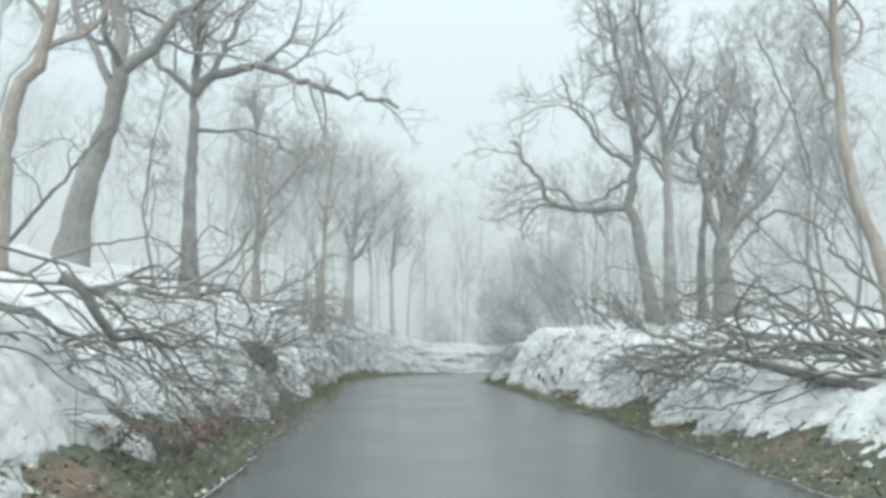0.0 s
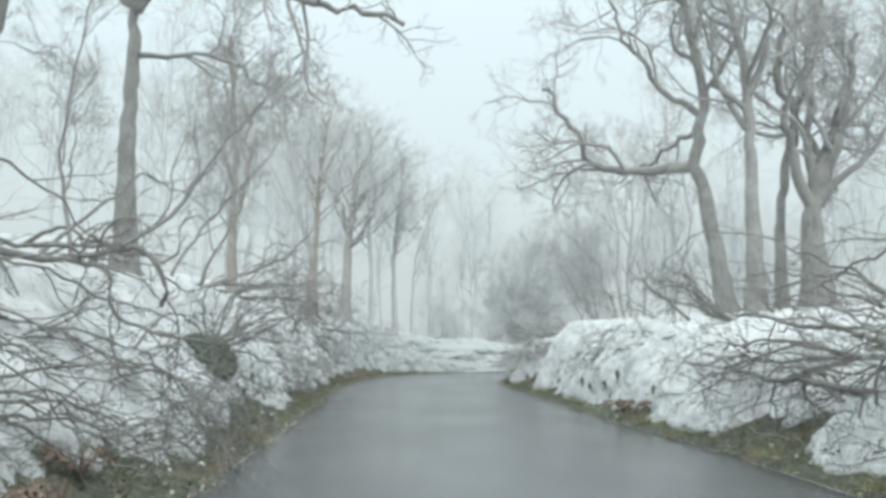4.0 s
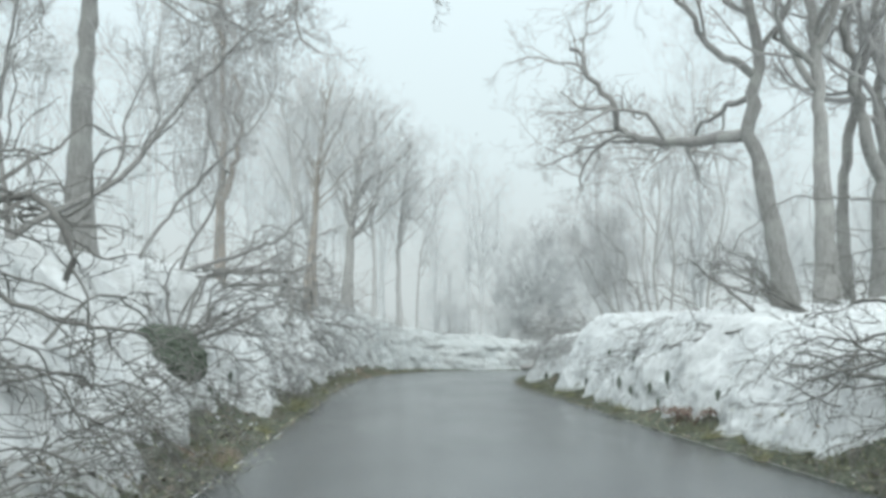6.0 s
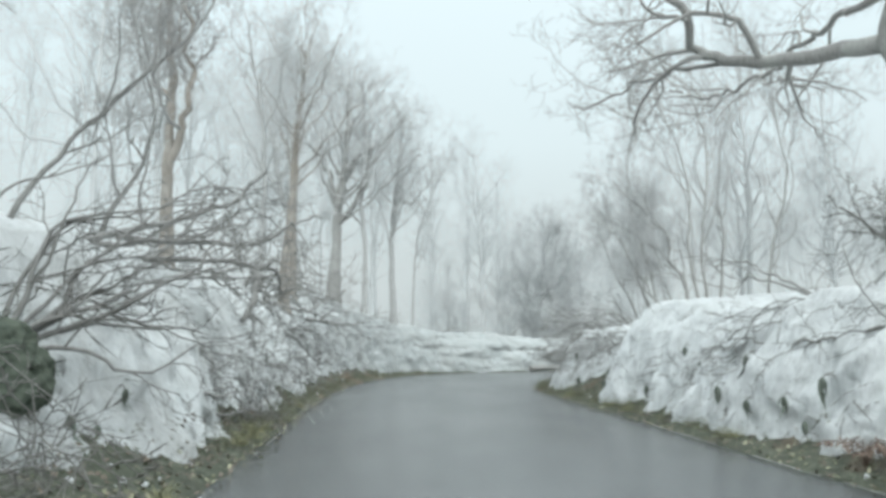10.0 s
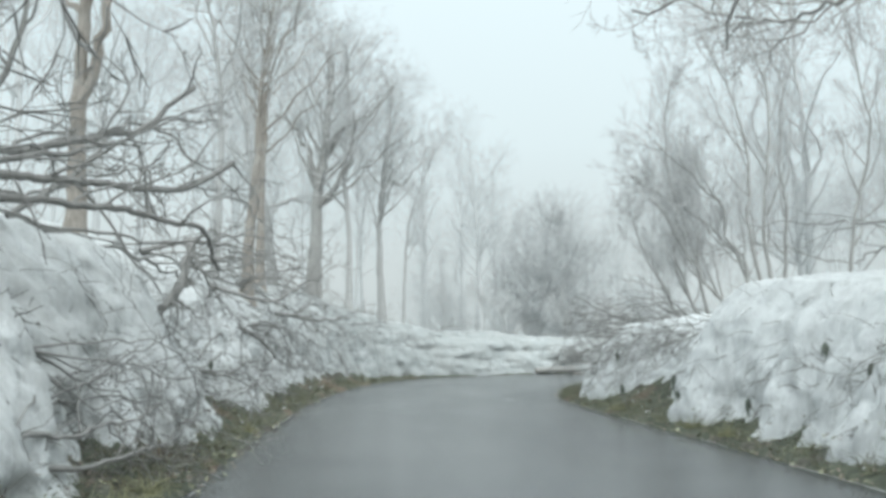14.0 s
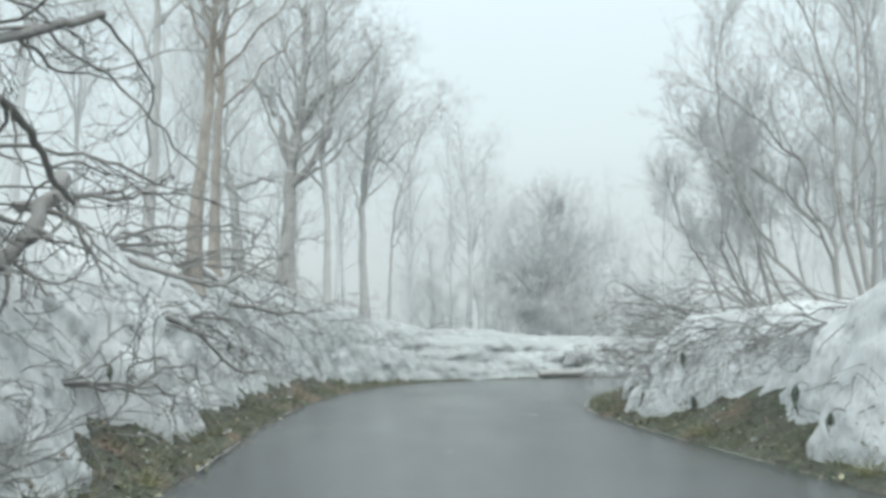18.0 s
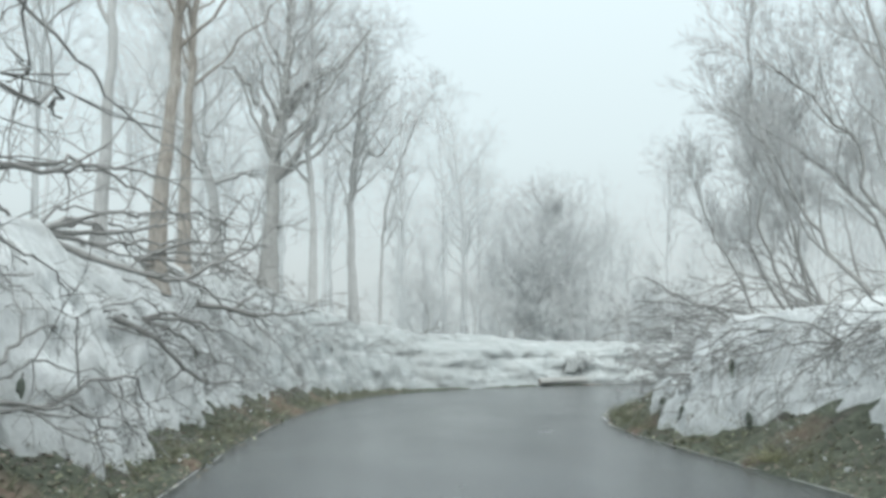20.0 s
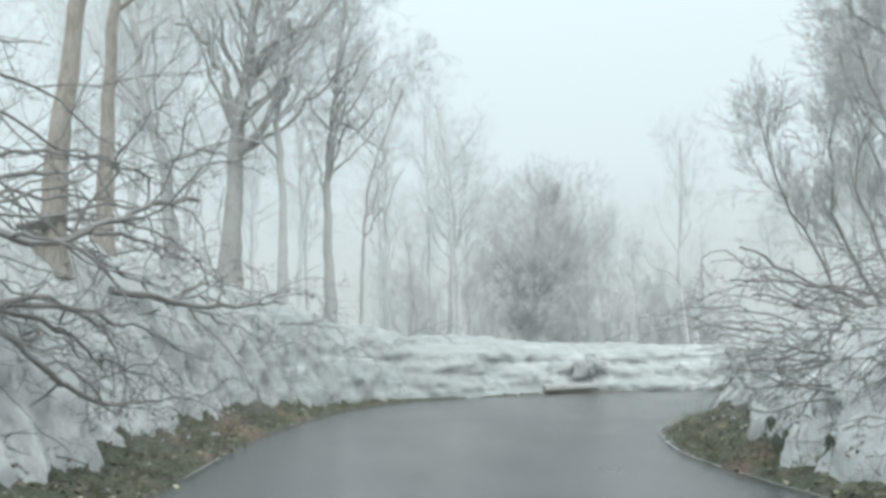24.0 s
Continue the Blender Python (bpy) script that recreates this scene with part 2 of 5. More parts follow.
def tubes(pts, rads, sides, cap=False):
    """Tapered tubes round many paths at once: pts (N, K, 3), rads (N, K)."""
    n, k, _ = pts.shape
    tan = unit(np.gradient(pts, axis=1))
    ref = np.where(np.abs(tan[:, :1, 2:3]) < 0.8, np.array([0, 0, 1.0]), np.array([1.0, 0, 0]))
    a = unit(np.cross(tan, ref))
    b = np.cross(tan, a)
    ang = np.arange(sides) / sides * 2 * math.pi
    ring = a[:, :, None, :] * np.cos(ang)[None, None, :, None] + b[:, :, None, :] * np.sin(ang)[None, None, :, None]
    v = pts[:, :, None, :] + ring * rads[:, :, None, None]
    base = (np.arange(n) * k * sides)[:, None, None] + (np.arange(k - 1) * sides)[None, :, None]
    j = np.arange(sides)[None, None, :]
    j2 = (j + 1) % sides
    f = np.stack([base + j, base + j2, base + sides + j2, base + sides + j], -1)
    return v.reshape(-1, 3), f.reshape(-1, 4)


def tube_mesh(name, groups, mat):
    vs, fs, off = [], [], 0
    for pts, rads, sides in groups:
        v, f = tubes(pts, rads, sides)
        vs.append(v)
        fs.append(f + off)
        off += len(v)
    return mesh_from(name, np.vstack(vs), np.vstack(fs), mat)


# ---------------- plan: the two edges of the lane, which bends right at its far end ----------------
LEFT = smooth_line([(-1.6, -14), (-1.9, 0), (-2.2, 7.5), (-2.45, 11), (-2.85, 16), (-3.4, 25), (-3.75, 30), (-4.05, 36), (-4.05, 42),
                    (-3.6, 47.5), (-2.6, 52), (-1.1, 55), (1.6, 57.4), (5.5, 59.2), (9.5, 59.4), (17, 57.5), (28, 53), (44, 45)], 0.1)
RIGHT = smooth_line([(4.0, -14), (3.7, 0), (3.5, 8.5), (3.3, 16), (2.8, 22), (2.45, 29), (2.1, 34), (1.93, 38), (2.0, 40.2),
                     (2.5, 42.6), (3.2, 44.4), (4.6, 46), (8, 47.4), (14, 46.8), (24, 43), (40, 36)], 0.1)


def resample(line, n):
    s = np.r_[0, np.cumsum(np.linalg.norm(np.diff(line, axis=0), axis=1))]
    t = np.linspace(0, s[-1], n)
    return np.stack([np.interp(t, s, line[:, k]) for k in range(2)], 1)


def outward(line, sign):
    t = unit(np.gradient(line, axis=0))
    k = np.ones(41) / 41
    n = np.stack([-t[:, 1], t[:, 0]], 1) * sign
    pad = np.pad(n, ((20, 20), (0, 0)), mode="edge")
    return unit(np.stack([np.convolve(pad[:, i], k, "valid") for i in range(2)], 1))


def fbm(x, y, z, octaves=4, rough=0.55):
    v, a, tot = 0.0, 1.0, 0.0
    p = Vector((x, y, z))
    for _ in range(octaves):
        v += a * noise.noise(p)
        tot += a
        a *= rough
        p = p * 2.03 + Vector((3.1, 1.7, 9.2))
    return v / tot


def build_road():
    n = 420
    a, b = resample(LEFT, n), resample(RIGHT, n)
    cols = 15
    u = np.linspace(-0.012, 1.012, cols)
    xy = a[:, None, :] * (1 - u)[None, :, None] + b[:, None, :] * u[None, :, None]
    z = 0.05 * (1 - (2 * u - 1) ** 2) - 0.03
    v = np.concatenate([xy, np.broadcast_to(z[None, :, None], (n, cols, 1))], -1).reshape(-1, 3)
    ob = part("road", mesh_from("road", v, grid_faces(n, cols)[:, ::-1], ASPHALT))
    tagged(ob, "narrow wet grey asphalt lane between snow banks", "road", kind="structure")
    rng = np.random.default_rng(4)
    for side, line, sign in (("left", LEFT, 1), ("right", RIGHT, -1)):
        nrm = outward(line, sign)
        wob = np.array([0.02 * fbm(p[0], p[1], 5, 3) for p in line])
        wid = np.array([0.022 + 0.02 * fbm(p[0] * 1.7, p[1] * 1.7, 2, 4) for p in line])
        inner = line - nrm * (0.07 + wob + wid)[:, None]
        outer = line - nrm * (0.07 + wob)[:, None]
        zz = np.full((len(line), 1), 0.004)
        v = np.stack([np.c_[inner, zz], np.c_[outer, zz]], 1).reshape(-1, 3)
        q = grid_faces(len(line), 2)
        keep = np.array([fbm(p[0] * 0.6, p[1] * 0.6, 7, 3) > (0.08 if sign > 0 else -0.12) for p in line[:-1]])
        e = part("edge_line", mesh_from("edge_line", v, q[keep], PAINT), ob, "worn pale edge line")


def left_height(p):
    x, y = p
    if y < 53 and x < 0:
        return float(np.interp(y, [0, 10, 16, 22, 30, 40, 44, 49, 53], [1.9, 2.05, 2.35, 2.65, 2.75, 2.95, 3.15, 3.0, 2.6]))
    return float(np.interp(x, [-2.5, 0, 5, 10, 40], [2.6, 2.15, 1.8, 1.6, 1.6]))


def right_height(p):
    x, y = p
    if x < 4:
        return float(np.interp(y, [0, 10, 15, 18, 22, 25, 28, 30, 33, 35, 38, 42, 45], [1.05, 1.1, 1.2, 1.3, 1.72, 1.98, 1.92, 2.02, 2.25, 1.85, 1.72, 1.7, 1.6]))
    return 1.6


def earth(d):
    """Height of the roadside earth at d metres from the road's edge."""
    if d <= 0:
        return 0.0
    return 0.12 * min(d, 0.4) + 0.55 * max(0.0, min(d, 2.8) - 0.4)


def build_bank(side, line, sign, height, spine, outer, slope, foot, patches):
    """Snow wall with an uneven foot, face, brow and the snowy wood floor behind it."""
    n = len(line)
    nrm = outward(line, sign)
    sp = resample(smooth_line(spine, 0.3), 2000)
    ot = resample(np.array(outer, float), 2000)
    pair = np.linspace(0, 1999, n).astype(int)
    sp, ot = sp[pair], ot[pair]
    face = 46
    rows, ground_rows = [], []
    ds = np.array([-0.02, 0.05, 0.12, 0.2, 0.32, 0.46, 0.62, 0.8, 1.0, 1.3, 1.7, 2.2, 2.8])
    for i in range(n):
        p = line[i]
        bend = min(1.0, max(0.0, (p[0] + 2.6) / 3.0)) if sign > 0 and p[1] > 50 else 0.0
        H = height(p) * (1 + (0.16 if sign > 0 else 0.08) * fbm(p[0] * 0.35, p[1] * 0.35, 3.0 * sign, 4))
        g = fbm(p[0] * 0.8, p[1] * 0.8, 11.0 * sign, 4)
        f = foot + 0.42 * g + 0.3 * fbm(p[0] * 2.6, p[1] * 2.6, 4, 4)
        for py, wide, amount in patches:
            if p[0] < 5:
                f += amount * max(0.0, 1 - abs(p[1] - py) / wide) ** 0.5
        f = max(0.2, f) * (1 - bend) + bend * (0.04 + 0.05 * g)
        way = unit(unit(sp[i] - p) * 0.5 + nrm[i] * 0.5)
        lean = 0.35 + 0.4 * max(0.0, min(1.0, (27 - p[1]) / 6)) if sign > 0 else 0.0
        depth = 1.3 + lean + 0.45 * fbm(p[0] * 0.45, p[1] * 0.45, 21, 3)
        power = 1.45 - 0.4 * lean + 0.5 * fbm(p[0] * 0.6, p[1] * 0.6, 25, 3) + 0.4 * bend
        z0 = earth(f) - 0.1
        row = []
        for j in range(face):
            v = j / (face - 1)
            d = f + depth * v ** 1.2
            z = z0 + (H - z0) * (1 - (1 - v) ** power)
            q = p + way * d
            strata = 0.0
            if bend > 0:
                strata = bend * (0.2 * noise.noise((q[0] * 0.3, q[1] * 0.3, z * 3.2)) + 0.07 * noise.noise((q[0] * 0.9, q[1] * 0.9, z * 7)))
            k = min(1.0, v * 7 + 0.25) * (1 - 0.5 * v)
            a = q[0] * 1.0, q[1] * 1.0
            bulge = 0.42 * fbm(a[0] * 0.8, a[1] * 0.8, z * 0.6, 3) + 0.30 * fbm(a[0] * 2.4, a[1] * 2.4, z * 1.5 + 9, 5, 0.6) + strata
            pit = noise.voronoi(Vector((a[0] * 2.3, a[1] * 2.3, z * 1.5)) + Vector((bulge, bulge, 0)))[0][0]
            bulge -= (0.14 + 0.3 * max(0.0, noise.noise((a[0] * 0.5, a[1] * 0.5, z * 0.5 + 70)))) * max(0.0, 0.5 - pit) * (1 - 0.7 * bend)
            cut = noise.noise((a[0] * 1.7, a[1] * 1.7, z * 0.4 + 40))
            bulge -= 0.34 * max(0.0, cut - 0.2) * (1 - 0.6 * bend)
            bulge += 0.075 * fbm(a[0] * 7.5, a[1] * 7.5, z * 5.0, 3) * (1 - 0.4 * v)
            off = -bulge * k
            q = q + way * off
            z += (0.08 + 0.08 * v) * fbm(q[0] * 2.2, q[1] * 2.2, z + 30, 4) * min(1, v * 4)
            row.append((q[0], q[1], z))
        brow = row[-1]
        local = slope * (1 - bend) + 0.01 * bend
        for d in (0.12, 0.28, 0.48, 0.75, 1.05, 1.5, 2.1, 2.8, 3.6):
            q = np.array(brow[:2]) + way * d
            z = brow[2] + local * d * min(1.0, d / 1.2) + 0.26 * fbm(q[0] * 0.9, q[1] * 0.9, 50, 4) * min(1, d / 0.4) * (1 - 0.7 * bend)
            row.append((q[0], q[1], z))
        last = row[-1]
        for u in (0.08, 0.2, 0.4, 0.7, 1.0):
            q = np.array(last[:2]) * (1 - u) + ot[i] * u
            rise = local * 7 * (1 - math.exp(-u * 5)) + 0.5 * fbm(q[0] * 0.12, q[1] * 0.12, 60, 3) * u * (1 - bend)
            row.append((q[0], q[1], last[2] + rise))
        rows.append(row)
        edge = 0.02 + 0.09 * fbm(p[0] * 2.0, p[1] * 2.0, 70, 4)
        row = []
        for d in ds:
            q = p + way * (d + edge)
            rough = (0.05 + 0.14 * min(1, d)) * fbm(q[0] * 3.4, q[1] * 3.4, 80, 4) * min(1, d * 4)
            row.append((q[0], q[1], earth(d) + rough + 0.04 * min(1, max(0, d) * 9) - (0.05 if d < 0 else 0)))
        ground_rows.append(row)
    made = []
    for name, data, mat, label, cat in (
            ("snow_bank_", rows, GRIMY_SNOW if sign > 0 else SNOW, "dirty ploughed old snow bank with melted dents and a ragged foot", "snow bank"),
            ("verge_", ground_rows, LITTER, "muddy roadside verge of brown leaf litter and moss", "verge")):
        v = np.array(data)
        q = grid_faces(v.shape[0], v.shape[1])
        ob = part(name + side, mesh_from(name + side, v.reshape(-1, 3), q if sign < 0 else q[:, ::-1], mat))
        made.append(tagged(ob, label, cat, kind="structure"))
    return made


from mathutils.bvhtree import BVHTree
build_road()
bank_left, verge_left = build_bank(
    "left", LEFT, 1, left_height,
    [(-7.5, -14), (-7.5, 8), (-8.5, 25), (-9.3, 42), (-8, 53), (-5, 60), (1, 63.5), (8, 65), (20, 63), (46, 53)],
    [(-90, -60), (-90, 0), (-90, 40), (-80, 90), (-30, 150), (30, 170), (90, 150), (150, 110)], 0.3, 0.46,
    [(32.0, 1.4, 0.7), (19.9, 2.0, 0.65), (46, 4.5, 0.55), (39.5, 4.5, 0.4), (10, 4.5, 0.42), (26.5, 1.2, 0.4)])
bank_right, verge_right = build_bank(
    "right", RIGHT, -1, right_height,
    [(8.5, -14), (8.2, 8), (7.5, 24), (6.6, 33), (6.4, 36), (6.8, 38), (7.6, 39.5), (9.5, 40.5), (14, 39.8), (22, 37), (36, 30)],
    [(110, -70), (110, -40), (110, -20), (110, -5), (110, 10)], 0.05, 0.32,
    [(35.2, 1.9, 0.95), (33.0, 0.5, 0.5), (42.5, 4.0, 0.85), (10, 4, 0.3), (29.5, 0.8, 0.2), (16.7, 1.3, 0.6), (22.0, 0.9, 0.35)])
SNOW_TREES = [BVHTree.FromPolygons([v.co for v in o.data.vertices], [tuple(p.vertices) for p in o.data.polygons])
              for o in (bank_left, bank_right, verge_left, verge_right)]


def ground_z(x, y, which=(0, 1)):
    hits = [SNOW_TREES[i].ray_cast(Vector((x, y, 60)), Vector((0, 0, -1)))[0] for i in which]
    return max([h[2] for h in hits if h] or [0.0])


g = 900.0
gx = np.linspace(-g, g, 40)
gv = np.array([(x, y, -0.4) for y in gx for x in gx])
ground = part("ground", mesh_from("ground", gv, grid_faces(40, 40), SNOW))
tagged(ground, "snow-covered woodland ground reaching the horizon", "ground", kind="structure")


# ---------------- trees ----------------
UP = np.array([0, 0, 1.0])


def wander(rng, start, way, length, count, wobble, lift):
    """Wobbling paths: start, way (N, 3), length (N,), with a pull upwards."""
    n = len(start)
    pts = np.empty((n, count, 3))
    pts[:, 0] = start
    d = unit(way)
    for k in range(1, count):
        d = unit(d + rng.normal(0, wobble, (n, 3)) + UP * lift)
        pts[:, k] = pts[:, k - 1] + d * (length / (count - 1))[:, None]
    return pts


def shoots(rng, pts, rads, each, lo, hi, spread, ratio, thin, lengths):
    """Places, ways, lengths and radii of side shoots on given paths."""
    n, k, _ = pts.shape
    t = np.clip(lo + (hi - lo) * (np.arange(each)[None, :] + rng.uniform(0.1, 0.9, (n, each))) / each, 0, 0.999)
    f = t * (k - 1)
    i = f.astype(int)
    u = (f - i)[..., None]
    row = np.arange(n)[:, None]
    place = pts[row, i] * (1 - u) + pts[row, i + 1] * u
    along = unit(pts[row, i + 1] - pts[row, i])
    r = rads[row, i] * (1 - u[..., 0]) + rads[row, i + 1] * u[..., 0]
    side = rng.normal(0, 1, along.shape)
    side = unit(side - along * (side * along).sum(-1, keepdims=True))
    ang = rng.uniform(spread * 0.65, spread * 1.25, t.shape)[..., None]
    way = along * np.cos(ang) + side * np.sin(ang)
    ln = lengths[:, None] * ratio * (1.15 - 0.55 * t) * rng.uniform(0.7, 1.25, t.shape)
    return place.reshape(-1, 3), way.reshape(-1, 3), ln.ravel(), np.maximum(r * thin, 0.005).ravel()


def taper(r, count, end=0.3):
    return r[:, None] * np.linspace(1, end, count)[None, :] ** 0.9


def crown(rng, pts, rads, lengths, levels, wob=0.32, lift=0.05):
    """Side shoots of side shoots; levels: (each, spread, ratio, thin, count, sides)."""
    groups = []
    for each, spread, ratio, thin, count, sides in levels:
        st, wy, ln, rd = shoots(rng, pts, rads, each, 0.22, 1.0, spread, ratio, thin, lengths)
        pts = wander(rng, st, wy, ln, count, wob, lift)
        rads, lengths = taper(rd, count), ln
        groups.append((pts, rads, sides))
    return groups


CROWN = ((5, 0.7, 0.6, 0.58, 6, 4), (5, 0.7, 0.6, 0.6, 4, 3), (4, 0.65, 0.66, 0.75, 3, 3), (2, 0.6, 0.7, 0.85, 2, 3))
STEM = ((7, 0.6, 0.62, 0.5, 6, 4), (5, 0.6, 0.6, 0.55, 4, 3), (4, 0.55, 0.62, 0.7, 3, 3))
FINE = ((5, 0.85, 0.66, 0.58, 7, 5), (5, 0.8, 0.6, 0.58, 6, 4), (5, 0.75, 0.62, 0.62, 4, 3), (3, 0.65, 0.66, 0.8, 2, 3))
NEAR = ((6, 0.8, 0.62, 0.55, 7, 5), (6, 0.75, 0.55, 0.55, 6, 4), (5, 0.7, 0.5, 0.6, 5, 3), (2, 0.65, 0.55, 0.8, 3, 3))
LIGHT = ((5, 0.85, 0.62, 0.55, 5, 3), (4, 0.8, 0.62, 0.6, 3, 3), (6, 0.7, 0.72, 0.8, 2, 3))
MEDIUM = ((6, 0.8, 0.62, 0.55, 5, 4), (5, 0.75, 0.6, 0.55, 3, 3), (6, 0.7, 0.7, 0.7, 2, 3))
SPARSE = ((4, 0.6, 0.4, 0.6, 6, 4), (3, 0.6, 0.5, 0.6, 4, 3), (2, 0.6, 0.5, 0.7, 3, 3))
BRUSH = ((4, 0.7, 0.44, 0.62, 6, 4), (4, 0.7, 0.48, 0.62, 4, 3), (2, 0.65, 0.5, 0.75, 3, 3))


def path_tube(points, r0, r1, step=0.35, rough=0.05, seed=0):
    p = smooth_line(points, step)
    k = len(p)
    j = np.array([[fbm(q[0] * 1.7, q[1] * 1.7, q[2] * 1.7 + seed + 31 * c, 4, 0.62) for c in range(3)] for q in p]) * rough * 3
    p = p + j * np.minimum(1, np.linspace(0, 2.5, k))[:, None]
    rad = r0 + (r1 - r0) * np.linspace(0, 1, k) ** 0.7
    return p, rad


def build_tree(name, label, seed, trunk, r, limbs=(), extra=6, reach=3.2, bark=None, twig=None, levels=FINE, category="tree", group="trees along the lane",
               lift=0.05, lo=0.45, top=2.6, dome=None, wob=0.32, sway=0.24):
    """A bare tree: bent tapered trunk with a root flare, limbs given by a few bends, more limbs of its own, and a twiggy crown."""
    rng = np.random.default_rng(seed)
    bark, twig = bark or BARK, twig or TWIG
    base = np.array(trunk[0], float)
    foot = ground_z(base[0], base[1])
    if foot < base[2]:
        lean = np.array(trunk[1], float) - base
        low = base - lean / max(lean[2], 0.1) * (base[2] - foot) * 0.6
        trunk = [(low[0], low[1], foot - 0.25)] + list(trunk)
    else:
        trunk = [(base[0], base[1], foot - 0.25)] + [q for q in trunk if q[2] > foot + 0.3]
    end = np.array(trunk[-1], float) + unit(np.array(trunk[-1], float) - np.array(trunk[-2], float)) * top + rng.normal(0, 0.2, 3)
    o = Vector(trunk[0])
    pts, rad = path_tube(list(trunk) + [tuple(end)], r, r * 0.22, 0.3, 0.05, seed)
    h = pts[:, 2] - pts[0, 2]
    rad = rad * (1 + 0.55 * np.exp(-h / (r * 2.4)))
    thing = new(name)
    thing.location = o
    shift = np.array(o)
    tv, tf = tubes((pts - shift)[None], rad[None], 14)
    part("trunk", mesh_from("trunk", tv + r * np.array([[0.16 * noise.noise(Vector(q) * 2.6 + Vector((c * 9, 0, 0))) + 0.07 * noise.noise(Vector(q) * 8 + Vector((c * 5, 2, 0))) for c in range(3)] for q in tv]), tf, bark), thing)
    allpaths = []
    for bends, r0 in limbs:
        p, q = path_tube(bends, r0, r0 * 0.3, 0.22, 0.16, seed + 5)
        allpaths.append((p, q))
    n, k = 1, len(pts)
    st, wy, ln, rd = shoots(rng, pts[None], rad[None], extra, lo, 1.0, 0.75, 1.0, 0.6, np.array([reach]))
    ways = wander(rng, st, wy, ln, 12, sway, 0.16)
    rr = taper(np.minimum(rd, r * 0.55), 12, 0.28)
    for a, b in zip(ways, rr):
        allpaths.append((a, b))
    if dome:
        # limbs that spread from the stem to an even, rounded crown: centre, half width, half height, count
        centre, wide, tall, count = np.array(dome[0], float), dome[1], dome[2], dome[3]
        low = dome[4] if len(dome) > 4 else -0.35
        for i in range(count):
            az, el = i * 2.39996 + rng.uniform(-0.3, 0.3), math.asin(min(1.0, low + (0.98 - low) * (i + rng.uniform(0.1, 0.9)) / count))
            swell = rng.uniform(0.62, 0.95)
            goal = centre + np.array([math.cos(az) * math.cos(el) * wide, math.sin(az) * math.cos(el) * wide, math.sin(el) * tall]) * swell
            flat = math.hypot(goal[0] - centre[0], goal[1] - centre[1])
            z = min(max(goal[2] - rng.uniform(0.7, 1.3) * flat - 0.6, pts[0, 2] + (0.35 if low > -0.5 else 0.08) * (pts[-1, 2] - pts[0, 2])), pts[-3, 2])
            j = int(np.argmin(np.abs(pts[:, 2] - z)))
            way = goal - pts[j]
            side = np.cross(way, UP) * rng.uniform(-0.12, 0.12)
            p, q = path_tube([tuple(pts[j]), tuple(pts[j] + way * 0.35 + side - UP * 0.06 * flat), tuple(pts[j] + way * 0.7 + side * 0.6), tuple(goal)],
                             min(rad[j] * 0.42, r * 0.36), 0.014, 0.3, 0.12, seed + 40 + i)
            allpaths.append((p, q))
    leader = pts[int(k * 0.7):]
    for p, q in allpaths:
        v, f = tubes((p - shift)[None], q[None], 7)
        part("limb", mesh_from("limb", v, f, bark), thing)
    groups = []
    for p, q in allpaths + [(leader, rad[int(k * 0.7):])]:
        length = float(np.linalg.norm(np.diff(p, axis=0), axis=1).sum())
        first = (round(levels[0][0] * max(1.0, length / 4.0)),) + levels[0][1:]
        groups += crown(rng, (p - shift)[None], q[None], np.array([min(max(length, 1.6), 4.2)]), (first,) + levels[1:], wob=wob, lift=lift)
    part("crown", tube_mesh("crown", groups, twig), thing, "bare fine twigs")
    return tagged(thing, label, category, group)


OAK = "old bare grey-barked tree standing on the snowy bank"
build_tree("tree", "pale brown leaning tree trunk with bare limbs on the bank", 1, [(-7.1, 13, 3.1), (-7.0, 13, 5.1), (-6.55, 13, 6.1), (-6.4, 13, 7.1)], 0.2,
           bark=BROWN_BARK, reach=2.4, levels=NEAR)
build_tree("tree", "dark twisted old tree with a heavy side limb", 2, [(-8.08, 17.7, 3.1), (-7.81, 17.7, 4.9), (-7.33, 17.7, 6.3), (-7.16, 17.7, 7.8), (-7.35, 17.7, 9.2)], 0.34,
           [([(-7.15, 17.7, 7.5), (-6.5, 17.6, 7.9), (-5.87, 17.5, 8.6), (-5.1, 17.3, 9.2), (-4.4, 17.0, 9.9)], 0.17)], extra=10, reach=3.8, levels=NEAR)
build_tree("tree", "grey tree with a long limb reaching over the lane", 3, [(-6.85, 22.2, 3.4), (-6.94, 22.2, 5.8), (-6.85, 22.2, 7.5), (-6.9, 22.2, 8.5)], 0.27,
           [([(-6.9, 22.2, 8.5), (-7.45, 22.2, 8.9), (-7.95, 22.2, 9.5), (-9.0, 22.2, 10.3)], 0.13),
            ([(-6.9, 22.2, 8.4), (-6.36, 22.2, 9.0), (-4.6, 22.1, 9.1), (-3.5, 22, 8.6), (-2.3, 21.8, 8.25), (-1.2, 21.7, 7.9)], 0.17),
            ([(-6.4, 22.2, 9.0), (-5.9, 22.2, 10.2), (-5.5, 22.2, 11.2)], 0.11),
            ([(-6.85, 22.2, 7.4), (-5.4, 22.1, 7.3), (-4.1, 22, 6.65)], 0.07)], extra=6, reach=3.6, lo=0.7, levels=NEAR, twig=MID_BARK)
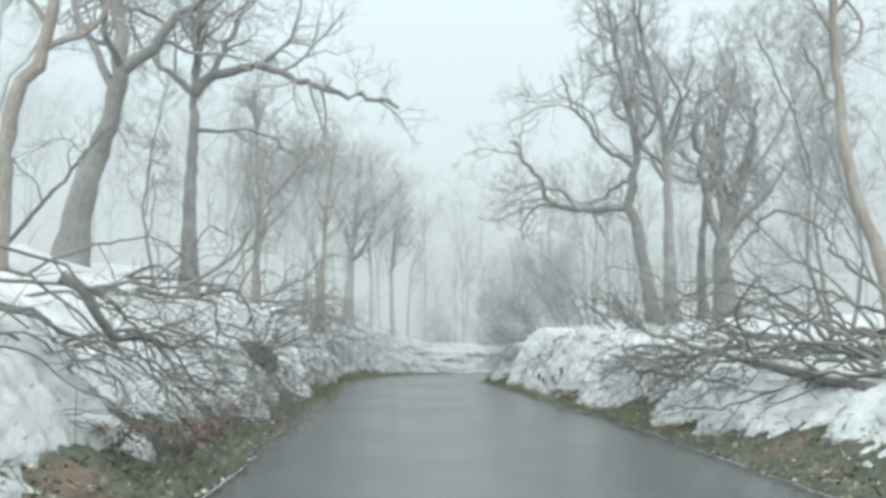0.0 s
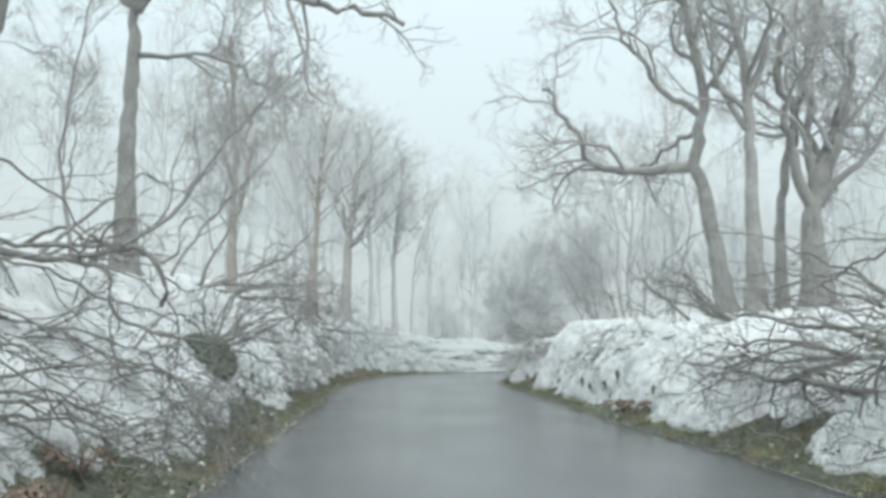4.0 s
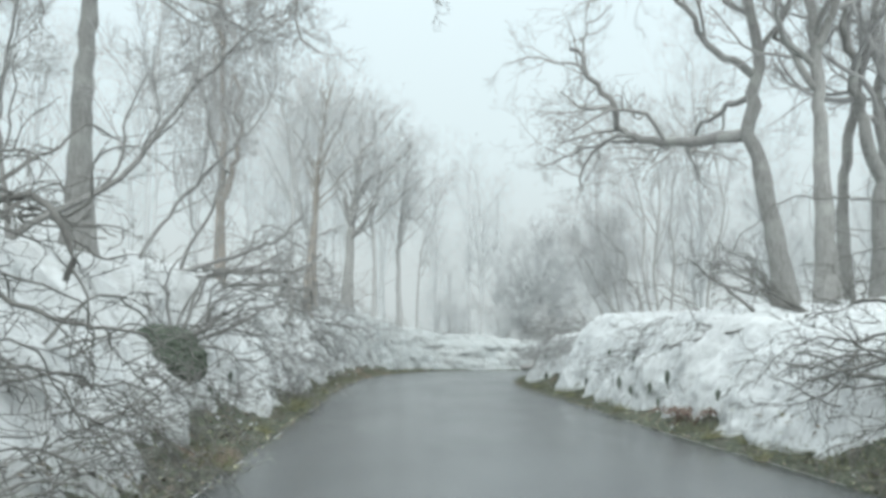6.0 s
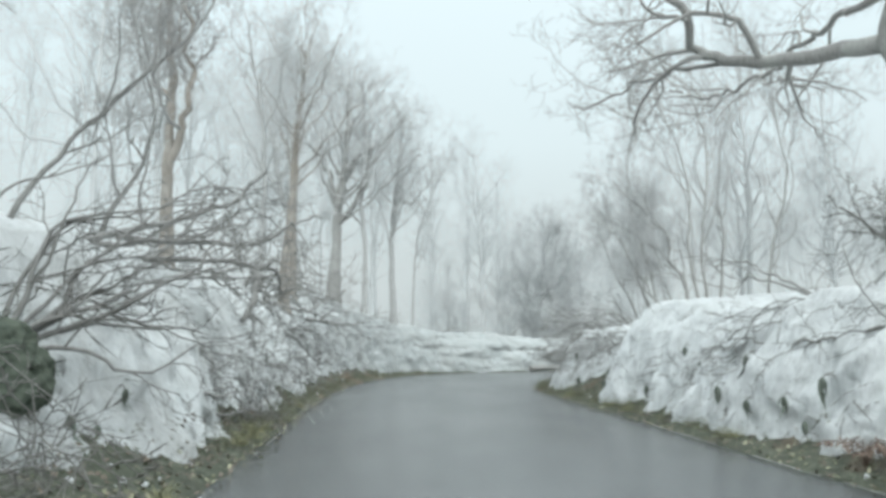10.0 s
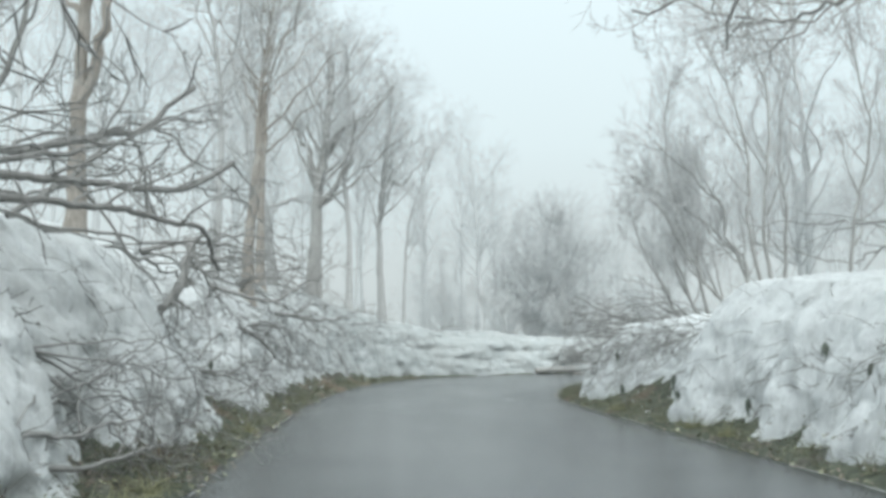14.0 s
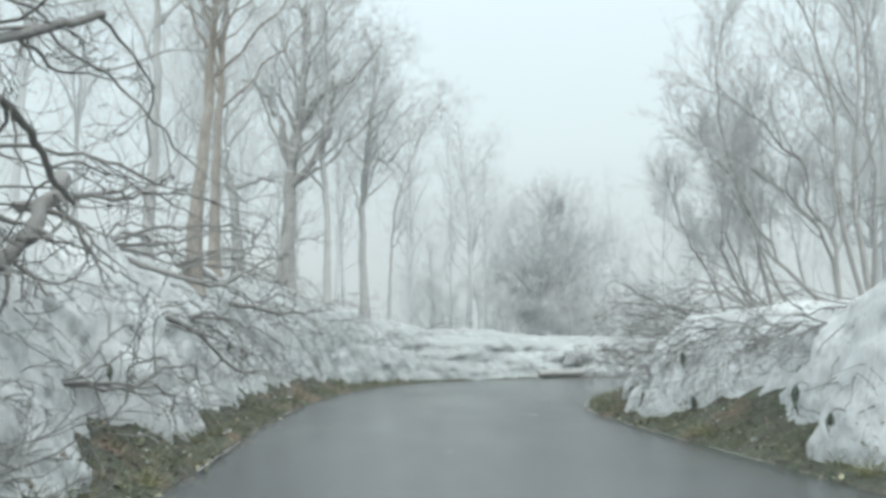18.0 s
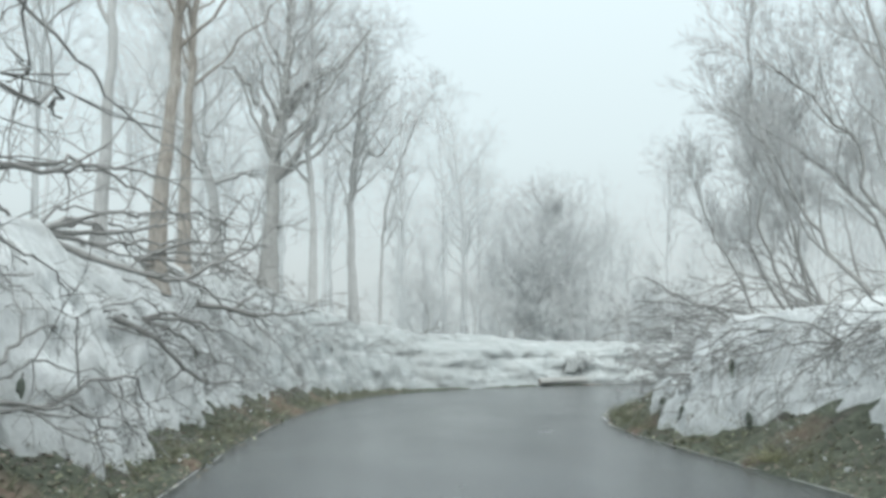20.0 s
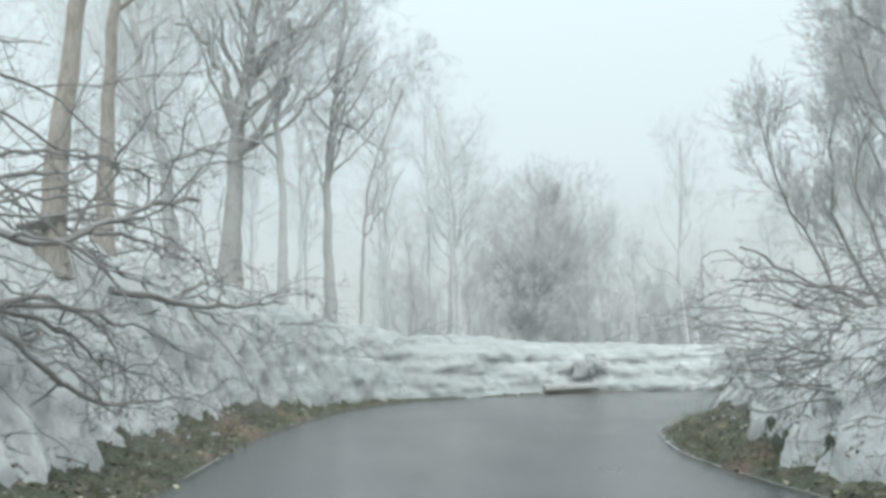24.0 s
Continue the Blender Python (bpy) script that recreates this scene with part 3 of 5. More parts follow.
build_tree("tree", "crooked tree with a low horizontal limb bending up", 4, [(6.65, 26.2, 2.5), (6.17, 26.2, 5.5), (5.98, 26.2, 6.0), (6.25, 26.2, 7.9), (5.97, 26.2, 9.7)], 0.26,
           [([(6.0, 26.25, 5.98), (5.3, 26.8, 6.04), (4.5, 27.5, 6.12), (3.85, 28.0, 6.36), (3.45, 28.1, 7.0), (3.05, 28.0, 7.7), (2.4, 27.9, 8.7)], 0.17),
            ([(4.4, 27.6, 6.15), (3.6, 29.0, 6.5), (2.8, 30.3, 6.6), (1.96, 31.2, 6.35)], 0.06),
            ([(6.15, 26.25, 6.9), (6.2, 29.5, 7.3), (5.9, 33.1, 7.25), (5.3, 35.6, 8.1)], 0.085),
            ([(6.2, 26.2, 7.3), (5.2, 26.0, 7.9), (4.3, 25.8, 8.9), (3.7, 25.6, 10.2)], 0.11)], extra=8, reach=3.6, lo=0.55, twig=MID_BARK)
build_tree("tree", "straight grey tree forking high above the bank", 5, [(6.73, 24.4, 2.0), (6.75, 24.4, 5.1), (6.74, 24.4, 7.6), (6.5, 24.4, 9.0)], 0.24,
           [([(6.75, 24.4, 7.3), (7.3, 24.3, 8.6), (7.6, 24.2, 10.2)], 0.12), ([(6.74, 24.4, 6.4), (6.1, 24.5, 7.6), (5.8, 24.6, 9.3)], 0.09)], extra=8, reach=3.8, lo=0.5)
build_tree("tree", "thick old tree dividing into many upright limbs", 6, [(9.03, 26.3, 2.0), (8.96, 26.3, 4.5), (9.2, 26.3, 5.6)], 0.42,
           [([(9.1, 26.3, 5.0), (9.5, 26.3, 6.3), (9.95, 26.3, 7.7), (10.3, 26.2, 9.6)], 0.2), ([(9.0, 26.3, 4.8), (8.5, 26.1, 6.0), (8.2, 26, 7.8), (8.3, 26, 10)], 0.18),
            ([(9.1, 26.4, 5.4), (9.1, 26.6, 7.0), (9.3, 26.8, 9.6)], 0.17), ([(9.2, 26.2, 5.2), (10.0, 25.8, 6.0), (10.9, 25.4, 7.4)], 0.13)], extra=2, reach=2.6, lo=0.6)
build_tree("tree", "slim grey tree leaning among its neighbours", 7, [(8.75, 27.9, 2.1), (8.79, 27.9, 4.5), (9.1, 27.9, 6.7), (9.66, 27.9, 8.9)], 0.2, extra=8, reach=3.2)
build_tree("tree", "reddish-brown tree leaning over a thicket", 8, [(7.5, 14, 2.7), (7.08, 14, 4.1), (6.96, 14, 5.4), (6.94, 14, 6.7), (6.9, 14, 7.5)], 0.17, bark=BROWN_BARK, extra=8, reach=2.4, levels=NEAR)
for bends, r0, sd in (([(7.6, 16.2, 1.5), (7.2, 16.2, 3.2), (7.4, 16.3, 5.0), (6.9, 16.4, 6.8)], 0.05, 60), ([(8.6, 17.6, 1.6), (8.9, 17.4, 3.4), (8.3, 17.2, 5.4)], 0.055, 61),
                      ([(7.9, 14.9, 1.5), (7.2, 15.2, 2.6), (6.6, 15.6, 3.1), (5.9, 16.0, 4.0)], 0.045, 62), ([(9.6, 20.4, 1.7), (9.2, 20.2, 4.2), (9.5, 20, 6.2)], 0.06, 63),
                      ([(-6.0, 18.5, 2.6), (-4.9, 19.2, 3.6), (-4.3, 19.8, 4.8), (-3.6, 20.4, 6.0)], 0.06, 64), ([(-6.6, 24.6, 3.2), (-5.9, 25.4, 4.6), (-4.8, 26.4, 6.4)], 0.05, 65),
                      ([(-7.4, 21.0, 3.2), (-7.8, 21.2, 5.2), (-7.5, 21.3, 7.6)], 0.055, 66), ([(-7.0, 28.5, 3.6), (-6.4, 28.9, 5.2), (-6.9, 29.2, 7.4)], 0.06, 67)):
    build_tree("sapling", "thin crooked bare sapling growing on the bank", sd, bends, r0, extra=7, reach=1.9, levels=MEDIUM, lo=0.2, group="saplings on the banks", top=0.9)
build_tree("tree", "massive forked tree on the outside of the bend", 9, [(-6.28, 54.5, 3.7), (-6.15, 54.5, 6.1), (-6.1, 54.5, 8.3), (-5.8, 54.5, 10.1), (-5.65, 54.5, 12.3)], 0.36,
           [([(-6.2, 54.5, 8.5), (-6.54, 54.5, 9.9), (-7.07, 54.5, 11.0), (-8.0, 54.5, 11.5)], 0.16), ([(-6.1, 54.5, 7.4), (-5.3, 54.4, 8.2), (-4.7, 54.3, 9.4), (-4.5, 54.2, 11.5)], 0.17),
            ([(-6.0, 54.5, 9.2), (-5.2, 54.7, 10.6), (-4.4, 54.8, 12.6)], 0.14)], extra=4, reach=3.6, lo=0.5, bark=MID_BARK, twig=BEND_HAZE_TWIG, dome=((-5.2, 54.5, 12.2), 3.7, 4.9, 18), levels=CROWN)
build_tree("tree", "slim dark-stemmed tree behind the bank", 10, [(-4.73, 54.6, 3.3), (-4.75, 54.6, 6.1), (-4.94, 54.6, 8.8), (-4.8, 54.6, 12.3)], 0.17, extra=6, reach=2.2, lo=0.35, bark=BEND_HAZE_BARK, twig=BEND_HAZE_TWIG, dome=((-4.3, 54.9, 12.0), 2.6, 4.0, 12), levels=CROWN)
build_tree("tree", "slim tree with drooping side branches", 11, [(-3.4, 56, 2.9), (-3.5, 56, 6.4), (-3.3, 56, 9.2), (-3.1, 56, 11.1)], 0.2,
           [([(-3.3, 56, 9.1), (-2.5, 56, 8.6), (-1.9, 56, 9.2), (-1.3, 56, 10.4)], 0.08)], extra=7, reach=2.6, lo=0.4, top=2.0, bark=BEND_HAZE_BARK, twig=BEND_HAZE_TWIG, dome=((-2.9, 56, 9.6), 2.2, 3.2, 9), levels=CROWN)
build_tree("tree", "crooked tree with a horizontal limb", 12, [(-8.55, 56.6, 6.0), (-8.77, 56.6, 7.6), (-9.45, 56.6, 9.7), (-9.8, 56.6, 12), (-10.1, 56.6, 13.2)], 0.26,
           [([(-8.76, 56.6, 7.7), (-7.9, 56.6, 8.0), (-6.8, 56.6, 7.95)], 0.12)], extra=5, reach=3.0, bark=BEND_HAZE_BARK, twig=BEND_HAZE_TWIG, dome=((-9.4, 56.6, 12.6), 3.2, 3.8, 12), levels=CROWN)
build_tree("tree", "brown tree trunk close above the bank", 13, [(-6.36, 43.6, 3.8), (-6.37, 43.6, 5.4), (-6.3, 43.6, 7.3), (-6.2, 43.6, 9.6)], 0.16, extra=5, reach=2.4, bark=BROWN_BARK, twig=BEND_HAZE_TWIG, dome=((-6.2, 43.6, 10.6), 2.5, 3.4, 11), levels=CROWN)
build_tree("tree", "warm brown straight tree trunk above the bank", 14, [(-6.16, 41, 3.3), (-6.11, 41, 4.6), (-5.99, 41, 6.2), (-5.8, 41, 9.0)], 0.19, extra=5, reach=2.6, lo=0.5, bark=BROWN_BARK, twig=BEND_HAZE_TWIG, dome=((-5.9, 41, 10.4), 2.6, 3.6, 12), levels=CROWN)
build_tree("tree", OAK, 15, [(-6.55, 39.2, 3.9), (-6.5, 39.2, 6.1), (-6.63, 39.2, 8.5)], 0.13, extra=8, reach=2.6, bark=BEND_HAZE_BARK, twig=BEND_HAZE_TWIG)
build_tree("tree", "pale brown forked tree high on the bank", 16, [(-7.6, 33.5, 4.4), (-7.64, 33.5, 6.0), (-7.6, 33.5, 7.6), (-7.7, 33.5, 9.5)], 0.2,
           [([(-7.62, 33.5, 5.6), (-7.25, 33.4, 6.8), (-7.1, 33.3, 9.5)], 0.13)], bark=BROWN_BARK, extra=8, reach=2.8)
build_tree("tree", "thin bent sapling on the far bank", 17, [(-2.47, 58, 2.8), (-2.26, 58, 6.8), (-1.46, 58, 9.4), (-0.85, 58, 10.9)], 0.08, extra=9, reach=1.6, levels=MEDIUM, lo=0.3, top=1.0, bark=BEND_HAZE_BARK, twig=BEND_HAZE_TWIG)
for bends, r0, sd, rc in (([(6.1, 39, 2.1), (5.48, 39, 2.82), (5.0, 39, 3.6)], 0.055, 18, 1.1),
                          ([(7.0, 39, 2.1), (6.67, 39, 3.77), (6.6, 39, 4.6), (6.75, 39.1, 5.9), (6.5, 39.2, 7.3), (6.1, 39.2, 8.4)], 0.06, 19, 2.0),
                          ([(6.45, 38.8, 2.1), (6.4, 38.8, 3.3), (6.0, 38.8, 3.9), (5.95, 38.8, 4.7), (5.3, 38.8, 5.3)], 0.055, 20, 1.6),
                          ([(7.25, 39.2, 2.2), (7.1, 39.2, 4.1), (7.25, 39.2, 5.7), (7.4, 39.2, 7.4), (7.0, 39.2, 9.0)], 0.065, 21, 2.1),
                          ([(6.7, 39.3, 2.2), (6.5, 39.3, 3.3), (5.9, 39.3, 4.1), (5.1, 39.3, 4.7)], 0.05, 36, 1.1),
                          ([(7.9, 40.2, 2.2), (8.1, 40.2, 4.6), (8.0, 40.2, 6.6), (8.3, 40.2, 8.2)], 0.06, 37, 2.1),
                          ([(6.4, 41.6, 2.0), (6.0, 41.6, 4.2), (5.5, 41.6, 5.8), (5.4, 41.6, 7.4)], 0.055, 38, 1.8),
                          ([(8.7, 38.4, 2.2), (9.0, 38.4, 4.4), (9.5, 38.4, 6.2), (9.3, 38.4, 8.0)], 0.06, 39, 2.1),
                          ([(6.4, 44.0, 1.4), (6.28, 44.0, 2.0), (5.86, 44.0, 3.18), (5.5, 44.0, 3.69), (5.35, 44.0, 4.1)], 0.045, 101, 0.8),
                          ([(7.9, 43.5, 1.4), (7.7, 43.5, 2.03), (7.2, 43.5, 3.21), (6.9, 43.5, 4.1), (6.7, 43.5, 5.0)], 0.05, 102, 1.1),
                          ([(7.3, 44.0, 1.4), (7.02, 44.0, 2.05), (6.3, 44.0, 3.5), (6.3, 44.0, 4.6), (6.45, 44.0, 5.4)], 0.05, 103, 1.0),
                          ([(6.7, 42.5, 1.4), (6.45, 42.5, 2.05), (6.0, 42.5, 3.24), (5.8, 42.5, 4.0), (6.0, 42.5, 4.6)], 0.05, 104, 0.9)):
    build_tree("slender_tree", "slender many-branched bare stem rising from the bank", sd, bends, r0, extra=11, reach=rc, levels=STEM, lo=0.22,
               group="slender trees at the bend", top=1.2, bark=MID_BARK, twig=STEM_HAZE_TWIG, lift=0.07, wob=0.17, sway=0.12)
build_tree("tree", "misty bare tree far beyond the bend", 22, [(1.7, 67, 2.2), (1.65, 67, 6.3), (1.5, 67, 9.0)], 0.2, extra=5, reach=2.6, bark=HAZED_BARK, twig=HAZED_TWIG, lo=0.4,
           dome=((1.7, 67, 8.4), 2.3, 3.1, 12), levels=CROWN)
build_tree("tree", "broad round-crowned tree in the mist beyond the bend", 23, [(5.9, 72, 2.0), (6.1, 72, 5.0), (6.5, 72, 8.0)], 0.5, extra=4, reach=3.0, bark=MISTED_TWIG, twig=MISTED_TWIG, lo=0.3, lift=0.1,
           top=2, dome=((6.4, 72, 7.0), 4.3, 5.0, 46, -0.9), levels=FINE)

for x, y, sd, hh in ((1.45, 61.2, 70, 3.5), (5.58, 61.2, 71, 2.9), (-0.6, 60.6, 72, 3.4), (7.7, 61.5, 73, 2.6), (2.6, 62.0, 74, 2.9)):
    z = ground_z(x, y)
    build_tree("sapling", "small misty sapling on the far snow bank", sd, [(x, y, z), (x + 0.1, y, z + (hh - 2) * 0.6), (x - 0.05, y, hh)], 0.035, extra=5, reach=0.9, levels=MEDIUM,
               lo=0.2, group="saplings on the banks", top=0.5, bark=BEND_HAZE_BARK, twig=BEND_HAZE_TWIG)

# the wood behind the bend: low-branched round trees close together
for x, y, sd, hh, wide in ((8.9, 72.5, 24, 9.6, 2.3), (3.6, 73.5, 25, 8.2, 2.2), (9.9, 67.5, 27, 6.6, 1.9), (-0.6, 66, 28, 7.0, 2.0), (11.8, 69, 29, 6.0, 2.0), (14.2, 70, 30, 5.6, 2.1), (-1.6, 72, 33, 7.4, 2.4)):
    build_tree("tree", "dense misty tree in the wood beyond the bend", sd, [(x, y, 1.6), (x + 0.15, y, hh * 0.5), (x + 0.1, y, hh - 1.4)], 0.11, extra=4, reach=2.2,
               bark=MISTED_TWIG, twig=HAZED_TWIG, levels=CROWN, lo=0.15, lift=0.13, top=1.2, dome=((x, y, hh * 0.52), wide, hh * 0.46, 16, -0.9))
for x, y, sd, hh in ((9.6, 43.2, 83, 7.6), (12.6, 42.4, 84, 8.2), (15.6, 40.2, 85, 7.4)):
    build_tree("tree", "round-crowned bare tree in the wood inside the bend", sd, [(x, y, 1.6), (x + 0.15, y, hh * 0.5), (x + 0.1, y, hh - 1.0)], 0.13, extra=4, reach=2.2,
               bark=HAZED_BARK, twig=HAZED_TWIG, levels=CROWN, lo=0.3, lift=0.1, top=1.2, dome=((x, y, hh * 0.66), 2.4, hh * 0.38, 15))
# Bushes added to cover the far stem bases, where ground mist would.
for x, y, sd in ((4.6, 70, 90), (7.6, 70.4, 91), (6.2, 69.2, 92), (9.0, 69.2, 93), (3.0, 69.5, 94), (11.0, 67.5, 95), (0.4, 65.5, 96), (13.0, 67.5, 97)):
    build_tree("bush", "added pale bush hiding the far stems, in place of mist", sd, [(x, y, 1.6), (x + 0.1, y, 2.3), (x, y, 2.9)], 0.05, extra=5, reach=1.2, bark=HAZED_BARK, twig=HAZED_TWIG,
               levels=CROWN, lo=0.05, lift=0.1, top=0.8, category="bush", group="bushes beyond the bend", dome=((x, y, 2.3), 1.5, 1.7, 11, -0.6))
far_kinds = []
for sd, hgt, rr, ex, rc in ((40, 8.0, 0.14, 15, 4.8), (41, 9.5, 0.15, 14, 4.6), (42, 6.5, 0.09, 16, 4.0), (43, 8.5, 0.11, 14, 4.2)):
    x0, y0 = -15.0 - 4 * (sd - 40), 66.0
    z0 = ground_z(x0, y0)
    far_kinds.append(build_tree("woodland_tree", "bare woodland tree, paled to look misty", sd,
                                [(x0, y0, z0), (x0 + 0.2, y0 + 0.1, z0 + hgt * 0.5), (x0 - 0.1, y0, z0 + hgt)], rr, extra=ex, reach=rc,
                                bark=HAZED_BARK, twig=HAZED_TWIG, levels=LIGHT, lo=0.25, group="woodland trees", lift=0.09))
rng = random.Random(7)
spots = []
for (x0, x1, y0, y1, count) in ((-26, -10, 10, 34, 10), (-28, -11, 34, 66, 13), (-16, 3, 69, 84, 14), (3, 16, 75, 88, 8), (12, 28, 10, 34, 13), (11, 30, 32, 40, 7), (9.5, 16, 40, 43.5, 2), (11, 30, 65, 80, 13)):
    tries, made = 0, 0
    while made < count and tries < 800:
        tries += 1
        x, y = rng.uniform(x0, x1), rng.uniform(y0, y1)
        if all((x - a) ** 2 + (y - b) ** 2 > 6 for a, b in spots):
            spots.append((x, y))
            made += 1
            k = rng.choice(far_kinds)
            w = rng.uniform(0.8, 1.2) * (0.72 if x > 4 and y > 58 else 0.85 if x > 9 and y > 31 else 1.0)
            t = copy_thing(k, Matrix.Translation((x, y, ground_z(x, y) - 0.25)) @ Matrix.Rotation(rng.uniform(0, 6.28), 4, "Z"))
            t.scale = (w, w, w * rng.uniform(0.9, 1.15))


# ---------------- brushwood on the banks ----------------
def build_brush(label, seed, base, tips, r, levels=BRUSH, droop=-0.02, name="fallen_branch", group="fallen branches on the banks", mat=None, wob=0.22, rough=0.085):
    """A felled branch: stems that fan out from one butt through loose bends to their tips, with side twigs."""
    rng = np.random.default_rng(seed)
    mat = mat or WET_BARK
    o = np.array(base, float)
    thing = new(name)
    thing.location = base
    for i, tip in enumerate(tips):
        e = np.array(tip, float) - o
        length = float(np.linalg.norm(e))
        bow = rng.normal(0, 0.09 * length, 3) + np.array([0, 0, 0.08 * length])
        bow2 = rng.normal(0, 0.07 * length, 3)
        p, q = path_tube([(0, 0, 0), tuple(e * 0.3 + bow * 0.7), tuple(e * 0.65 + bow + bow2), tuple(e)], r * rng.uniform(0.75, 1.1), r * 0.16, 0.13, rough, seed + i)
        v, f = tubes(p[None], q[None], 7)
        stem = part("stem", mesh_from("stem", v, f, mat), thing)
        twigs = crown(rng, p[None], q[None], np.array([length * 0.9]), levels, wob=wob, lift=droop)
        tagged(part("spray", tube_mesh("spray", twigs, mat), stem, "thin wet twigs"), kind="stuff")
    return tagged(thing, label, "branch", group)


def fan(seed, base, tip, count, spread):
    rng = random.Random(seed)
    b, t = Vector(base), Vector(tip)
    ln = (t - b).length
    return [tuple(t + Vector((rng.uniform(-1, 1), rng.uniform(-1, 1), rng.uniform(-0.7, 0.7))) * spread * ln) for _ in range(count)]


TOP = "bare felled tree top lying over the snow bank"
LOOSE = "loose bare branch hanging down the snow bank"
BRUSHES = [
    # beside the lane where the drive begins
    (TOP, (6.4, 13.2, 0.75), (4.2, 16.0, 1.9), 4, 0.28, 0.05), (TOP, (5.9, 11.0, 0.7), (4.2, 13.2, 1.35), 4, 0.25, 0.045),
    (TOP, (5.6, 14.8, 1.2), (4.2, 19.5, 2.3), 4, 0.18, 0.04), (LOOSE, (4.9, 12.4, 0.9), (3.9, 14.6, 0.75), 3, 0.3, 0.03),
    (TOP, (5.2, 16.6, 0.9), (3.45, 18.0, 1.15), 4, 0.22, 0.045), (LOOSE, (4.9, 17.4, 0.9), (3.7, 18.8, 0.5), 4, 0.3, 0.025),
    (TOP, (5.6, 22.6, 1.9), (4.1, 23.4, 2.75), 6, 0.13, 0.03), (LOOSE, (5.5, 22.9, 1.95), (4.5, 23.5, 3.1), 4, 0.15, 0.026), (LOOSE, (6.6, 22.8, 2.0), (5.4, 22.2, 2.6), 4, 0.3, 0.03),
    (LOOSE, (4.5, 22.0, 1.4), (3.6, 24.0, 1.5), 3, 0.25, 0.02), (LOOSE, (4.2, 24.2, 1.1), (3.2, 26.2, 0.8), 4, 0.25, 0.02),
    (LOOSE, (5.5, 28.0, 2.1), (3.9, 32.5, 3.0), 2, 0.1, 0.03), (LOOSE, (6.2, 25.5, 2.1), (5.2, 26.5, 3.1), 2, 0.2, 0.03),
    (LOOSE, (4.6, 30.2, 1.4), (3.4, 31.5, 1.2), 2, 0.2, 0.02),
    (TOP, (5.8, 8.6, 0.6), (4.0, 11.4, 0.7), 5, 0.25, 0.05), (TOP, (5.4, 9.6, 0.5), (3.9, 12.6, 0.9), 5, 0.3, 0.035), (LOOSE, (5.0, 10.8, 0.5), (3.9, 13.4, 0.5), 5, 0.3, 0.03),
    (TOP, (6.8, 10.2, 1.0), (4.9, 14.4, 1.6), 5, 0.25, 0.06), (LOOSE, (4.7, 14.2, 0.8), (3.8, 16.4, 0.6), 5, 0.3, 0.025), (LOOSE, (5.4, 12.6, 1.0), (4.1, 15.0, 1.4), 4, 0.25, 0.03),
    (LOOSE, (4.7, 16.3, 0.7), (3.5, 15.3, 0.8), 5, 0.25, 0.02), (LOOSE, (4.5, 18.8, 0.8), (3.5, 17.4, 0.65), 5, 0.25, 0.02),
    # thicket on the inside of the bend
    (TOP, (5.0, 37.9, 1.75), (2.3, 38.2, 2.0), 2, 0.15, 0.026), (TOP, (5.0, 38.3, 1.7), (2.4, 38.7, 1.5), 3, 0.15, 0.024),
    (LOOSE, (3.1, 38.2, 0.9), (1.9, 38.7, 0.85), 5, 0.25, 0.02), (LOOSE, (3.1, 37.4, 0.8), (2.3, 36.6, 0.7), 4, 0.25, 0.018),
    (LOOSE, (4.6, 40.5, 1.5), (2.2, 41.2, 1.65), 4, 0.15, 0.022), 
    (LOOSE, (3.9, 39.6, 0.9), (2.3, 39.6, 0.7), 4, 0.25, 0.02),
    (TOP, (5.2, 42.6, 1.5), (3.2, 43.8, 1.5), 4, 0.3, 0.025),
    (LOOSE, (4.2, 35.4, 1.5), (3.0, 34.2, 1.3), 3, 0.25, 0.018),
    (TOP, (4.7, 37.7, 1.7), (2.3, 37.6, 2.15), 2, 0.12, 0.024), (TOP, (4.7, 37.9, 1.9), (3.4, 37.8, 2.95), 2, 0.15, 0.022),
    (LOOSE, (4.0, 34.6, 1.6), (2.9, 35.4, 1.1), 2, 0.2, 0.014),
    (LOOSE, (3.9, 34.2, 1.5), (2.5, 33.6, 0.9), 4, 0.15, 0.016), 
    (LOOSE, (3.3, 36.4, 1.0), (2.2, 37.6, 1.0), 4, 0.2, 0.018), (LOOSE, (3.6, 35.4, 1.3), (2.6, 36.8, 1.2), 4, 0.2, 0.018),
    (LOOSE, (4.4, 37.2, 1.4), (2.3, 37.0, 1.5), 3, 0.14, 0.018), (LOOSE, (4.3, 36.2, 1.2), (2.9, 35.6, 1.25), 3, 0.2, 0.018),
    (LOOSE, (3.5, 36.4, 0.9), (2.2, 35.9, 0.4), 3, 0.2, 0.013), (LOOSE, (3.9, 35.0, 1.2), (2.3, 34.6, 0.6), 3, 0.2, 0.014),
    (LOOSE, (4.4, 26.0, 1.5), (3.4, 27.6, 0.8), 4, 0.2, 0.02), (LOOSE, (4.3, 33.8, 1.6), (2.6, 34.4, 0.9), 4, 0.2, 0.016), 
]
